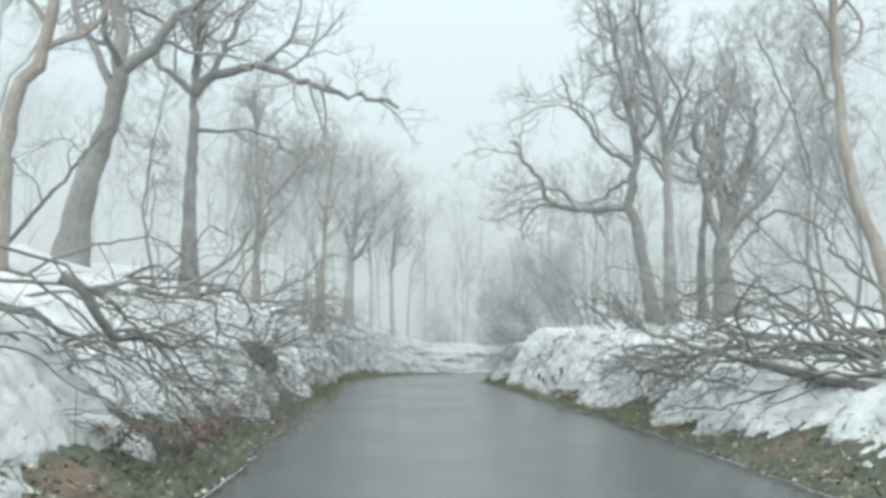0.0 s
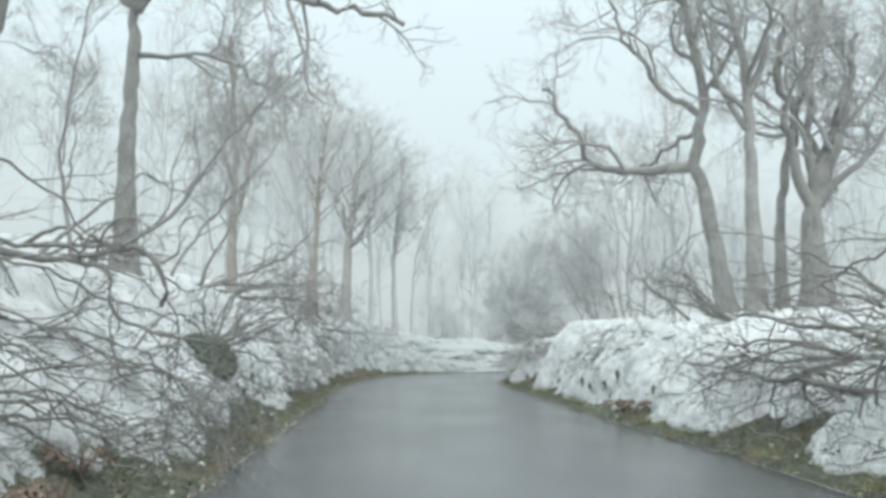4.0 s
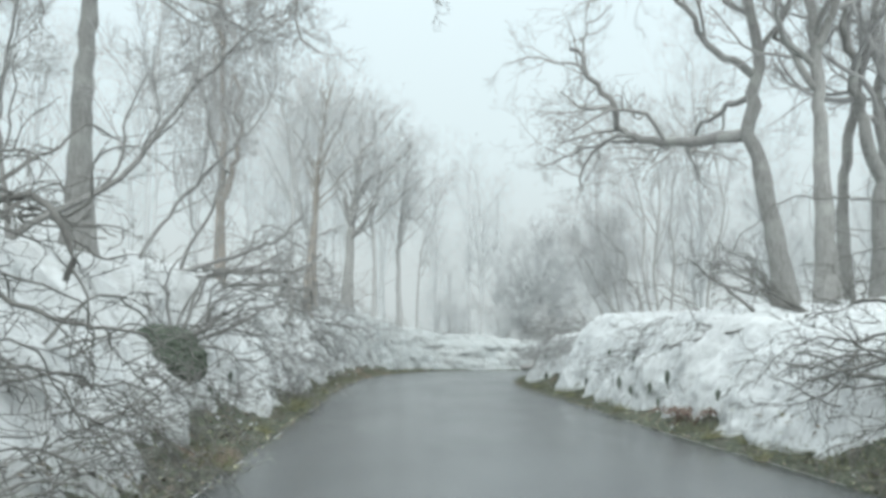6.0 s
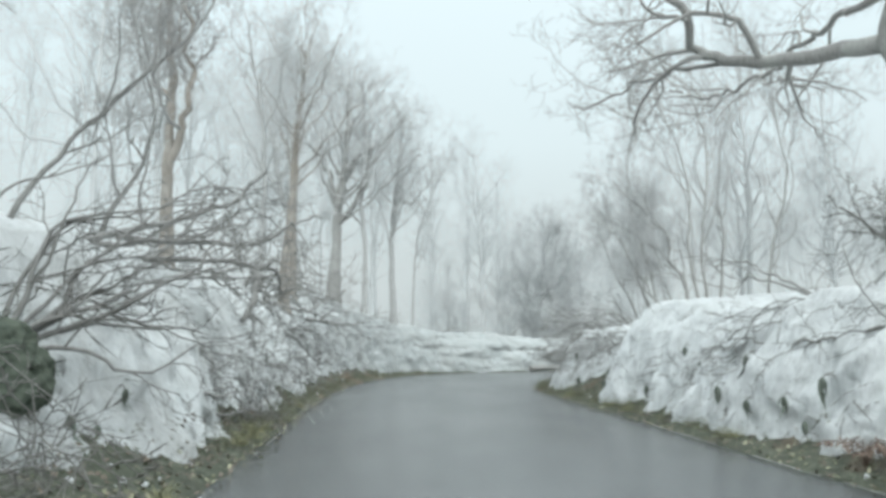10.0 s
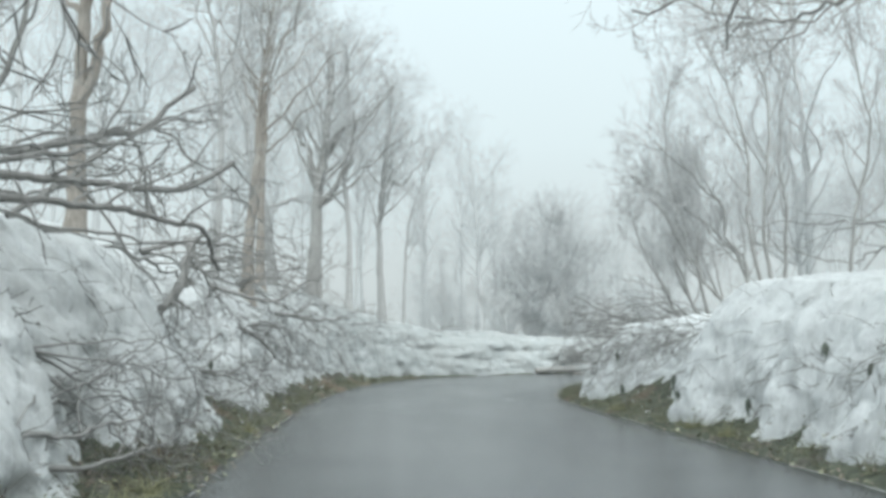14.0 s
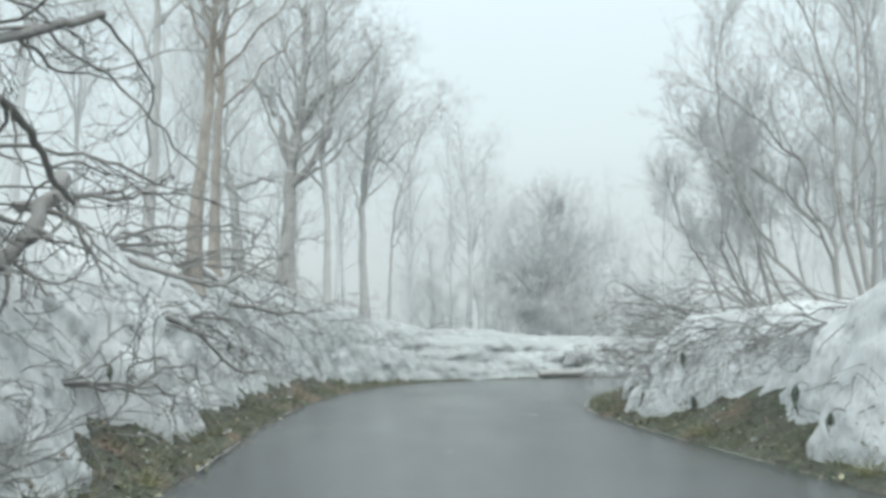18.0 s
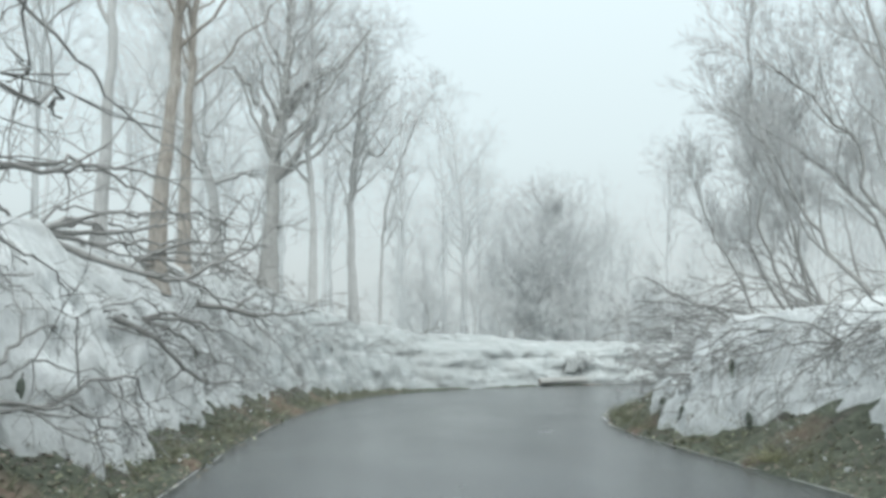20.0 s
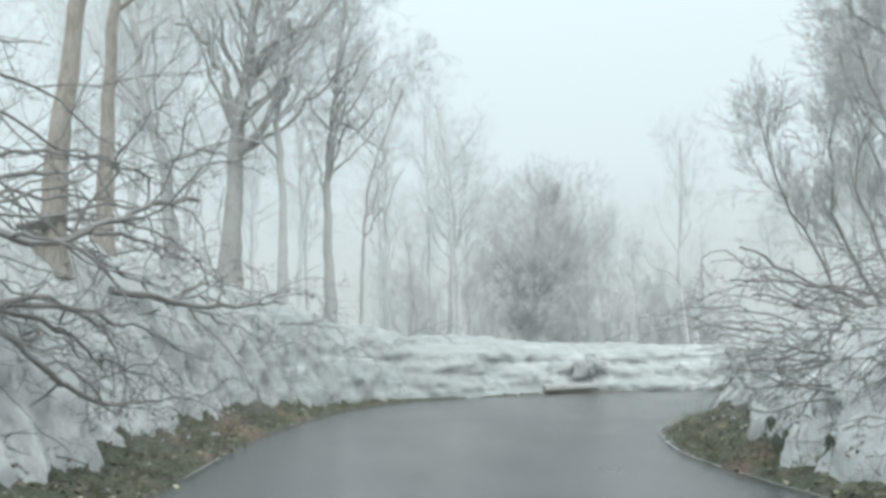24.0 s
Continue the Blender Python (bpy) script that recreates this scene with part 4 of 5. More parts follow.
OUTER_BRUSHES = [
    # outside bank, from the start to the bend
    (LOOSE, (-4.3, 6.2, 0.7), (-2.9, 7.8, 0.4), 4, 0.22, 0.022), (LOOSE, (-4.2, 7.4, 0.8), (-2.9, 9.0, 0.4), 3, 0.2, 0.018),
    (LOOSE, (-3.5, 7.2, 0.4), (-2.6, 8.8, 0.25), 4, 0.22, 0.012),
    (TOP, (-5.2, 8.2, 0.9), (-3.0, 10.2, 0.9), 2, 0.28, 0.03), (TOP, (-4.9, 6.8, 0.7), (-3.0, 8.6, 0.5), 4, 0.25, 0.035),
    (TOP, (-5.6, 10.5, 1.3), (-3.4, 12.6, 1.1), 3, 0.28, 0.032), (LOOSE, (-4.6, 9.4, 0.7), (-3.2, 11.5, 0.45), 4, 0.25, 0.025),
    (TOP, (-6.4, 12.2, 2.2), (-4.0, 14.2, 1.6), 2, 0.3, 0.04), (TOP, (-6.2, 13.6, 2.3), (-4.0, 15.8, 2.5), 2, 0.22, 0.05),
    (LOOSE, (-4.7, 12.8, 0.9), (-3.5, 15.0, 0.55), 4, 0.28, 0.025), 
    (LOOSE, (-4.3, 16.4, 0.5), (-3.5, 18.4, 0.3), 2, 0.22, 0.016), (LOOSE, (-4.0, 14.2, 0.35), (-3.3, 16.0, 0.35), 5, 0.3, 0.02), (LOOSE, (-3.9, 11.4, 0.4), (-3.0, 13.4, 0.4), 5, 0.3, 0.025),
    (TOP, (-6.4, 17.5, 2.4), (-5.0, 20.5, 3.3), 2, 0.2, 0.045), (TOP, (-7.4, 19.2, 3.0), (-5.0, 20.0, 2.4), 2, 0.3, 0.055),
    
    (LOOSE, (-3.7, 15.4, 0.3), (-2.9, 17.6, 0.55), 6, 0.2, 0.014), (LOOSE, (-3.5, 13.2, 0.25), (-2.8, 15.4, 0.45), 5, 0.2, 0.014),
    (LOOSE, (-4.4, 25.2, 0.3), (-3.6, 27.4, 0.4), 5, 0.2, 0.014),
    (LOOSE, (-4.2, 15.6, 0.5), (-3.1, 18.2, 0.4), 3, 0.2, 0.02),
    (LOOSE, (-5.6, 36.0, 1.6), (-4.4, 38.0, 1.0), 4, 0.25, 0.02),
    (LOOSE, (-4.3, 17.6, 0.4), (-3.6, 19.2, 0.25), 2, 0.25, 0.016),
    
    (TOP, (-6.8, 26.8, 3.4), (-4.5, 31.0, 2.7), 2, 0.2, 0.04), (TOP, (-6.2, 28.4, 3.0), (-4.5, 33.4, 2.4), 3, 0.16, 0.045),
    
    (LOOSE, (-4.35, 25.4, 0.5), (-3.8, 28.0, 0.45), 2, 0.2, 0.02), 
    (LOOSE, (-5.0, 31.4, 0.8), (-4.1, 34.0, 0.75), 3, 0.18, 0.025),
    (LOOSE, (-5.2, 32.4, 1.8), (-4.7, 34.6, 0.9), 2, 0.2, 0.03), 
    (TOP, (-6.6, 34.0, 3.2), (-4.9, 38.4, 2.8), 4, 0.22, 0.045), (TOP, (-6.7, 37.2, 3.3), (-4.9, 41.0, 2.9), 5, 0.22, 0.045),
    (TOP, (-6.4, 40.5, 3.1), (-5.0, 43.8, 2.5), 4, 0.22, 0.04),
    (LOOSE, (-5.4, 37.6, 1.6), (-4.3, 40.4, 0.9), 3, 0.2, 0.035), 
    (TOP, (-5.6, 44.4, 2.2), (-3.8, 47.2, 2.2), 4, 0.2, 0.035), 
    (LOOSE, (-4.6, 49.0, 1.6), (-3.2, 51.4, 1.2), 3, 0.25, 0.025),
    (LOOSE, (-4.4, 51.0, 2.2), (-2.6, 53.4, 1.7), 2, 0.2, 0.025), (LOOSE, (-3.0, 54.0, 1.4), (-1.4, 56.0, 1.3), 3, 0.3, 0.02),
    (LOOSE, (-1.0, 57.8, 2.0), (1.0, 58.4, 2.3), 2, 0.3, 0.02), (LOOSE, (3.0, 60.0, 1.9), (3.8, 60.2, 2.8), 2, 0.3, 0.02),
    (LOOSE, (6.5, 61.2, 1.7), (8.4, 61.4, 2.0), 2, 0.3, 0.025),
]
for n, (label, b, t, count, spread, r) in [*enumerate(BRUSHES), *enumerate(OUTER_BRUSHES, 49)]:
    low = ground_z(b[0], b[1], (0, 1, 2, 3))
    b = (b[0], b[1], max(min(b[2], low + 0.12), low - 0.12))
    # past y 24 the branches take the bark lightened for mist
    build_brush(label, 300 + n, b, fan(n, b, t, count, spread), r, mat=HAZED_BRUSH if b[1] > 24 else WET_BARK, levels=SPARSE if b[1] > 33 and b[0] > 0 else BRUSH)



def build_limb(label, seed, bends, r0, r1, shoots_at=BRUSH, count=7, longest=3.6):
    """A broken limb with a splintered butt that hangs over the face of the bank, with its side branches."""
    rng = np.random.default_rng(seed)
    # boughs farther along get the mist-lightened bark
    mat = HAZED_BRUSH if bends[0][1] > 23.4 else WET_BARK
    thing = new("broken_limb")
    thing.location = bends[0]
    p, q = path_tube([tuple(np.array(b) - np.array(bends[0])) for b in bends], r0, r1, 0.08, 0.05, seed)
    q = q * (1 + 0.25 * np.array([noise.noise((k * 0.35, seed, 0)) for k in range(len(q))]))
    ends = np.vstack([p[:1] - (p[1] - p[0]) * 0.1, p[:1], p, p[-1:], p[-1:] + (p[-1] - p[-2]) * 0.1])
    v, f = tubes(ends[None], np.r_[0.002, q[0] * 0.9, q, q[-1] * 0.9, 0.002][None], 10)
    part("bough", mesh_from("bough", v, f, mat), thing)
    length = float(np.linalg.norm(np.diff(p, axis=0), axis=1).sum())
    st, wy, ln, rd = shoots(rng, p[None], q[None], count, 0.25, 1.0, 0.8, 0.5, 0.5, np.array([min(length, longest)]))
    ways, rads = wander(rng, st, wy, ln, 10, 0.3, -0.03), taper(np.minimum(rd, 0.025), 10, 0.3)
    for a, b, c in zip(ways, rads, ln):
        v, f = tubes(a[None], b[None], 6)
        branch = part("branch", mesh_from("branch", v, f, mat), thing)
        tagged(part("spray", tube_mesh("spray", crown(rng, a[None], b[None], np.array([c]), shoots_at, wob=0.3, lift=-0.02), mat), branch, "thin wet twigs"), kind="stuff")
    return tagged(thing, label, "branch", "fallen branches on the banks")


build_limb("thick dark broken limb drooping over a slab of snow", 801, [(-3.8, 8.2, 2.02), (-3.6, 8.25, 1.9), (-3.47, 8.35, 1.62), (-3.42, 8.75, 1.43), (-3.12, 9.45, 1.38), (-2.98, 10.6, 1.45)], 0.07, 0.01, SPARSE)
build_limb("dark crooked branch hooking down over the snow bank", 802, [(-5.2, 14.0, 2.35), (-4.6, 14.3, 2.25), (-4.0, 14.4, 2.32), (-3.6, 14.4, 2.32), (-3.32, 14.4, 2.0), (-3.4, 14.5, 1.75)], 0.05, 0.022, SPARSE)
build_limb("dark crooked branch hanging below a hooked bough", 803, [(-4.4, 14.3, 2.25), (-3.95, 14.4, 2.1), (-3.9, 14.4, 1.7), (-3.4, 14.5, 1.42), (-2.95, 15.0, 1.36)], 0.03, 0.012, SPARSE)
FELLED = "dark many-twigged bough of a felled tree top over the bank"
build_limb(FELLED, 811, [(-6.3, 25.4, 2.75), (-5.6, 27.2, 3.3), (-4.95, 28.5, 3.8), (-4.6, 28.9, 4.2), (-4.3, 29.16, 4.58)], 0.07, 0.03)
build_limb(FELLED, 812, [(-5.9, 26.2, 2.95), (-5.0, 27.6, 3.0), (-4.4, 28.4, 3.1), (-4.05, 28.9, 3.3), (-3.86, 29.3, 3.65)], 0.055, 0.03)
build_limb(FELLED, 813, [(-5.8, 24.6, 2.6), (-5.0, 25.2, 2.75), (-4.5, 25.6, 2.85), (-4.1, 26.6, 3.2)], 0.05, 0.012)
build_limb(FELLED, 814, [(-5.4, 25.6, 2.55), (-4.7, 26.8, 2.65), (-3.95, 28.0, 2.6), (-4.0, 29.4, 2.3)], 0.05, 0.02)
build_limb("thin dark dead branch leaning up from the bank", 815, [(-7.5, 13.9, 3.0), (-6.6, 14.0, 4.2), (-5.8, 14.0, 5.15), (-5.6, 14.1, 5.6)], 0.05, 0.015, SPARSE)
build_limb("thick broken limb hanging from the crest of the bank", 816, [(-5.1, 31.8, 2.95), (-4.9, 31.3, 2.75), (-4.82, 30.7, 2.35), (-4.86, 29.94, 1.77)], 0.085, 0.06, SPARSE)
build_limb("crooked two-pronged branch standing on the crest of the bank", 817, [(4.75, 22.9, 1.95), (4.35, 23.3, 2.4), (4.05, 23.6, 2.7), (3.85, 23.7, 2.95)], 0.035, 0.012, SPARSE)
build_limb("long thin branch lying along the face of the bank", 818, [(4.3, 21.6, 1.65), (3.75, 23.4, 1.4), (3.55, 24.6, 1.35), (3.35, 26.4, 1.4)], 0.025, 0.008, SPARSE)
build_limb("bare branch lying at the foot of the bank", 819, [(-4.6, 23.6, 0.75), (-4.15, 24.4, 0.7), (-3.95, 25.6, 0.62), (-3.9, 27.0, 0.72)], 0.03, 0.01)
build_limb("bare branch lying at the foot of the bank", 820, [(-4.3, 24.4, 0.5), (-3.95, 25.6, 0.35), (-3.9, 27.2, 0.4), (-4.1, 29.0, 0.6)], 0.03, 0.01)
build_limb("thick dark felled stem lying along the verge bank", 821, [(5.2, 9.0, 0.75), (4.75, 10.4, 0.95), (4.45, 12.6, 1.2), (4.25, 15.5, 1.55), (3.9, 17.6, 1.85)], 0.09, 0.02)
build_limb("dark forked bough lying low over the bank", 842, [(4.5, 14.2, 0.8), (3.95, 15.4, 0.92), (3.85, 17.4, 1.0), (3.75, 18.8, 1.3)], 0.06, 0.014, SPARSE)
build_limb("long bare bough sweeping out over the snow bank", 804, [(-6.6, 36.6, 2.9), (-5.6, 37.0, 2.5), (-4.9, 37.3, 2.3), (-4.3, 38.2, 2.75), (-3.85, 39.0, 3.0)], 0.06, 0.02)
build_limb("bare bough hanging down the face of the snow bank", 805, [(-5.4, 36.6, 1.75), (-5.05, 37.2, 1.5), (-4.7, 38.0, 0.95), (-4.2, 39.2, 0.85)], 0.045, 0.015)
build_limb("bare bough jutting from the snow bank before the bend", 806, [(-5.4, 41.0, 2.2), (-4.6, 42.0, 2.1), (-3.9, 42.6, 2.1), (-3.4, 43.6, 2.2)], 0.06, 0.015)
CREST = "dark bare bough lying across the crest of the mound"
build_limb(CREST, 851, [(5.3, 38.7, 1.6), (4.02, 39.2, 1.74), (3.57, 39.2, 1.91), (2.9, 39.2, 2.15), (2.54, 39.2, 2.35), (2.36, 39.3, 2.46)], 0.045, 0.012, SPARSE, 5, 1.5)
build_limb(CREST, 852, [(5.2, 38.4, 1.65), (3.9, 39.0, 1.82), (3.32, 39.0, 1.99), (2.79, 39.0, 1.98), (2.13, 39.1, 2.06)], 0.04, 0.01, SPARSE, 5, 1.5)
build_limb(CREST, 853, [(5.0, 38.2, 1.5), (3.81, 38.9, 1.62), (3.26, 38.9, 1.86), (2.72, 38.9, 1.81), (2.26, 38.9, 1.86)], 0.04, 0.01, SPARSE, 5, 1.5)
build_limb("bare branch reaching out past the far side of the mound", 854, [(5.6, 43.9, 1.4), (4.85, 44.0, 1.61), (4.0, 44.0, 1.75), (3.45, 44.0, 1.92)], 0.03, 0.008, SPARSE, 5, 1.5)
LOW = "dark thin bough lying low along the mound"
build_limb(LOW, 855, [(3.4, 37.9, 0.84), (2.69, 38.0, 0.86), (2.19, 38.0, 0.92), (1.79, 38.0, 1.04), (1.56, 38.1, 1.1)], 0.03, 0.008, SPARSE, 5, 1.5)
build_limb(LOW, 856, [(3.4, 37.8, 0.8), (2.69, 37.9, 0.82), (2.19, 38.0, 0.87), (1.78, 38.0, 0.87)], 0.026, 0.008, SPARSE, 5, 1.5)
build_limb(LOW, 857, [(3.3, 37.8, 0.78), (2.65, 37.9, 0.78), (2.06, 37.9, 0.69), (1.71, 37.9, 0.71)], 0.024, 0.008, SPARSE, 5, 1.5)
build_limb("dark crooked branch hanging down the mound", 859, [(3.2, 38.6, 1.75), (2.94, 38.3, 1.49), (2.76, 38.2, 1.19), (3.16, 37.9, 1.1)], 0.025, 0.01, SPARSE, 5, 1.5)


def face_hit(side, y, z):
    sgn = -1 if side == 0 else 1
    hit, nrm, _, _ = SNOW_TREES[side].ray_cast(Vector((-0.6, y, z)), Vector((sgn, 0, 0)))
    return (hit, nrm) if hit else (None, None)


# ---------------- the mossy root plate that a felled bush fans out from ----------------
def build_root_plate(base, size, seed):
    thing = new("root_plate")
    thing.location = base
    bm = bmesh.new()
    bmesh.ops.create_icosphere(bm, subdivisions=5, radius=1)
    for v in bm.verts:
        c = v.co.copy()
        k = 1 + 0.27 * fbm(c[0] * 1.5, c[1] * 1.5, c[2] * 1.5 + seed, 4) + 0.12 * fbm(c[0] * 7, c[1] * 7, c[2] * 7, 3)
        v.co = Vector((c[0] * size[0], c[1] * size[1], c[2] * size[2])) * k
    me = bpy.data.meshes.new("clod")
    bm.to_mesh(me)
    bm.free()
    me.materials.append(MOSS)
    part("clod", me, thing, "dark mossy clod of earth")
    rng = np.random.default_rng(seed)
    d = unit(rng.normal(0, 1, (260, 3)))
    st = d * np.array(size) * 0.85
    ways = wander(rng, st, d + np.array([0.1, 0, -0.3]), rng.uniform(0.08, 0.22, 260), 5, 0.3, -0.1)
    tagged(part("moss_tuft", tube_mesh("moss_tuft", [(ways, taper(rng.uniform(0.004, 0.012, 260), 5), 3)], MOSS), thing, "short dark moss tufts"), kind="stuff")
    tagged(thing, "round dark mossy root clump hanging in the snow bank", "root clump")


CLUMP = Vector((-4.64, 20.2, 1.08))
build_root_plate(CLUMP, (0.6, 0.52, 0.5), 5)
for n, (tip, count, spread) in enumerate((((-2.95, 21.5, 2.75), 5, 0.14), ((-3.2, 21.4, 2.1), 5, 0.16), ((-2.95, 21.0, 1.3), 3, 0.1), ((-3.95, 20.9, 2.95), 2, 0.1))):
    b = CLUMP + Vector((0.05, 0.25, 0.15))
    build_brush("bare stems fanning from the dark root clump", 700 + n, tuple(b), fan(70 + n, b, tip, count, spread), 0.032, rough=0.06, mat=HAZED_BRUSH)


# ---------------- drooping evergreen sprigs in the snow ----------------
def leaf_mesh(length, width, fold):
    bm = bmesh.new()
    rows = []
    for i in range(7):
        t = i / 6
        w = width * math.sin(math.pi * min(1, t * 0.92 + 0.06)) ** 0.8
        y, z = length * t, -fold * length * t * t
        rows.append([bm.verts.new((s * w, y, z + abs(s) * w * 0.5)) for s in (-0.5, -0.25, 0, 0.25, 0.5)])
    for a, b in zip(rows, rows[1:]):
        for j in range(4):
            bm.faces.new((a[j], a[j + 1], b[j + 1], b[j]))
    r = bmesh.ops.extrude_face_region(bm, geom=bm.faces[:])
    bmesh.ops.translate(bm, verts=[e for e in r["geom"] if isinstance(e, bmesh.types.BMVert)], vec=(0, 0, 0.003))
    bmesh.ops.recalc_face_normals(bm, faces=bm.faces[:])
    me = bpy.data.meshes.new("leaf")
    bm.to_mesh(me)
    bm.free()
    me.materials.append(LEAF_DARK)
    return me


LEAF = [leaf_mesh(0.17, 0.05, 0.5), leaf_mesh(0.21, 0.055, 0.9), leaf_mesh(0.13, 0.045, 0.3)]


def build_sprig(place, out, seed, size=1.0):
    rng = random.Random(seed)
    thing = new("evergreen_sprig")
    thing.location = place
    tip = Vector((out[0], out[1], -0.25)).normalized() * 0.14 * size
    p, q = path_tube([(-tip[0] * 0.5, -tip[1] * 0.5, -0.06), tuple(tip * 0.5 + Vector((0, 0, 0.03))), tuple(tip)], 0.009, 0.006, 0.05, 0.01, seed)
    v, f = tubes(p[None], q[None], 5)
    part("stalk", mesh_from("stalk", v, f, WET_BARK), thing)
    n = rng.randint(4, 7)
    for i in range(n):
        a = i / n * 6.283 + rng.uniform(-0.3, 0.3)
        m = Matrix.Translation(tip) @ Matrix.Rotation(a, 4, "Z") @ Matrix.Rotation(-rng.uniform(0.8, 1.45), 4, "X") @ Matrix.Scale(size * rng.uniform(0.8, 1.2), 4)
        part("leaf", rng.choice(LEAF), thing, m=m)
    tagged(thing, "drooping dark evergreen leaves on a sprig in the snow", "sprig", "evergreen sprigs on the banks")


rng = random.Random(21)
sprigs = [(1, 21.5, 0.7), (1, 23.2, 0.95), (1, 23.6, 0.45), (1, 24.1, 0.7), (1, 24.8, 0.6), (1, 25.2, 1.2), (1, 25.9, 0.75), (1, 26.6, 0.55), (1, 27.3, 1.1), (1, 28.6, 1.3),
          (1, 30.3, 0.55), (1, 31.6, 0.6), (1, 33.2, 0.8), (1, 34.4, 1.0), (1, 36.8, 1.2), (1, 36.2, 0.5), (1, 37.6, 0.5), (1, 38.6, 0.45), (1, 39.0, 0.4), (1, 39.4, 0.55), (1, 38.2, 1.3),
          (0, 20.9, 0.75), (0, 21.6, 0.6), (0, 22.3, 0.9), (0, 33.5, 1.1), (0, 40.2, 1.4)]
for n, (side, y, z) in enumerate(sprigs):
    hit, nrm = face_hit(side, y, z)
    if hit:
        if nrm[0] * (1 if side else -1) > 0:
            nrm = -nrm
        build_sprig(hit, nrm, 500 + n, rng.uniform(0.85, 1.25))


# ---------------- hollow with a log in the far bank ----------------
def build_hollow(place, label):
    """A ragged grey patch, slightly bulged, that stands for a hollow in the snow."""
    thing = new("earth_slump")
    thing.location = place
    rows, cols = 12, 28
    u, a = np.linspace(0.02, 1, rows)[:, None], np.linspace(0, 2 * math.pi, cols)[None, :]
    ragged = 1 + 0.28 * np.sin(2 * a + 0.6) + 0.16 * np.sin(5 * a + 1.1) + 0.09 * np.sin(9 * a)
    x, z = 0.5 * u * ragged * np.cos(a), 0.44 * u * ragged * np.sin(a)
    y = 0.16 * u ** 2 + 0.35 * z
    v = np.stack([x, y, z], -1).reshape(-1, 3)
    v = v + np.array([[0.10 * noise.noise(Vector(q) * 3 + Vector((k * 7, 0, 0))) + 0.04 * noise.noise(Vector(q) * 11 + Vector((k * 7, 0, 0))) for k in range(3)] for q in v])
    v[:, 1] -= 0.08
    part("bare_earth", mesh_from("bare_earth", v, grid_faces(rows, cols), HOLLOW_GREY), thing, "ragged grey patch")
    return tagged(thing, label, "earth")


build_hollow((5.55, 59.28, 0.9), "grey patch standing for a hollow in the far bank")
log = new("log")
log.location = (4.75, 58.75, 0.16)
p, q = path_tube([(-0.95, -0.18, 0), (0, 0, 0.03), (1.0, 0.2, 0.02)], 0.14, 0.12, 0.08, 0.02, 3)
v, f = tubes(p[None], q[None], 12)
part("log_bark", mesh_from("log_bark", v, f, MID_BARK), log)
for end in (0, -1):
    bm = bmesh.new()
    bmesh.ops.create_circle(bm, cap_ends=True, segments=12, radius=float(q[end]))
    me = bpy.data.meshes.new("cut_end")
    bm.to_mesh(me)
    bm.free()
    me.materials.append(BROWN_BARK)
    tan = Vector(p[1] - p[0])
    part("cut_end", me, log, "pale sawn end", Matrix.Translation(p[end]) @ tan.to_track_quat("Z", "Y").to_matrix().to_4x4())
tagged(log, "grey weathered log lying at the foot of the far snow bank", "log")


# ---------------- dead bracken and grass tufts on the verges ----------------
RUST = mottled("rusty_bracken", (0.14, 0.10, 0.08), (0.25, 0.185, 0.15), 18, 0.8)
STRAW = mottled("straw_grass", (0.22, 0.225, 0.13), (0.42, 0.42, 0.26), 14, 0.8)


def build_bracken(x, y, seed, size=1.0):
    """A collapsed clump of dead fern: arching stalks with paired leaflets."""
    rng = np.random.default_rng(seed)
    thing = new("dead_bracken")
    thing.location = (x, y, ground_z(x, y, (2, 3)) - 0.01)
    for _ in range(9):
        a = rng.uniform(0, 6.283)
        ln = rng.uniform(0.3, 0.55) * size
        out = np.array([math.cos(a), math.sin(a), 0.0])
        p = np.array([out * ln * u + UP * (0.32 * size * math.sin(min(1, u * 1.25) * 2.2) * rng.uniform(0.85, 1.1)) for u in np.linspace(0, 1, 8)])
        v, f = tubes(p[None], np.linspace(0.006, 0.002, 8)[None] * size, 4)
        frond = part("frond", mesh_from("frond", v, f, RUST), thing)
        vs, fs = [], []
        side = np.cross(out, UP)
        for u in np.linspace(0.2, 0.98, 13):
            c = np.array([np.interp(u, np.linspace(0, 1, 8), p[:, k]) for k in range(3)])
            for sg in (-1, 1):
                w = ln * 0.3 * (1.15 - u) * rng.uniform(0.7, 1.2)
                e = side * sg * w + out * w * 0.35 + UP * rng.normal(-0.03, 0.03)
                b = out * ln * 0.035
                k = len(vs)
                vs += [c, c + e * 0.55 + b, c + e, c + e * 0.55 - b]
                fs.append((k, k + 1, k + 2, k + 3))
        tagged(part("frond_web", mesh_from("frond_web", vs, fs, RUST, False), frond, "shrivelled rusty leaflets"), kind="stuff")
    tagged(thing, "collapsed rusty-brown dead bracken on the verge", "bracken", "dead bracken on the verges")


def build_tuft(x, y, seed, size=1.0):
    rng = np.random.default_rng(seed)
    thing = new("grass_tuft")
    thing.location = (x, y, ground_z(x, y, (2, 3)) - 0.01)
    n = 60
    st = np.c_[rng.normal(0, 0.06, (n, 2)) * size, np.zeros(n)]
    ways = wander(rng, st, np.c_[rng.normal(0, 0.55, (n, 2)), np.ones(n)], rng.uniform(0.12, 0.32, n) * size, 6, 0.12, -0.22)
    part("tussock", tube_mesh("tussock", [(ways, taper(np.full(n, 0.006), 6, 0.2), 3)], STRAW), thing, "bent straw-coloured blades")
    tagged(thing, "yellowish grass tuft at the road's edge", "grass", "grass tufts at the road edge")


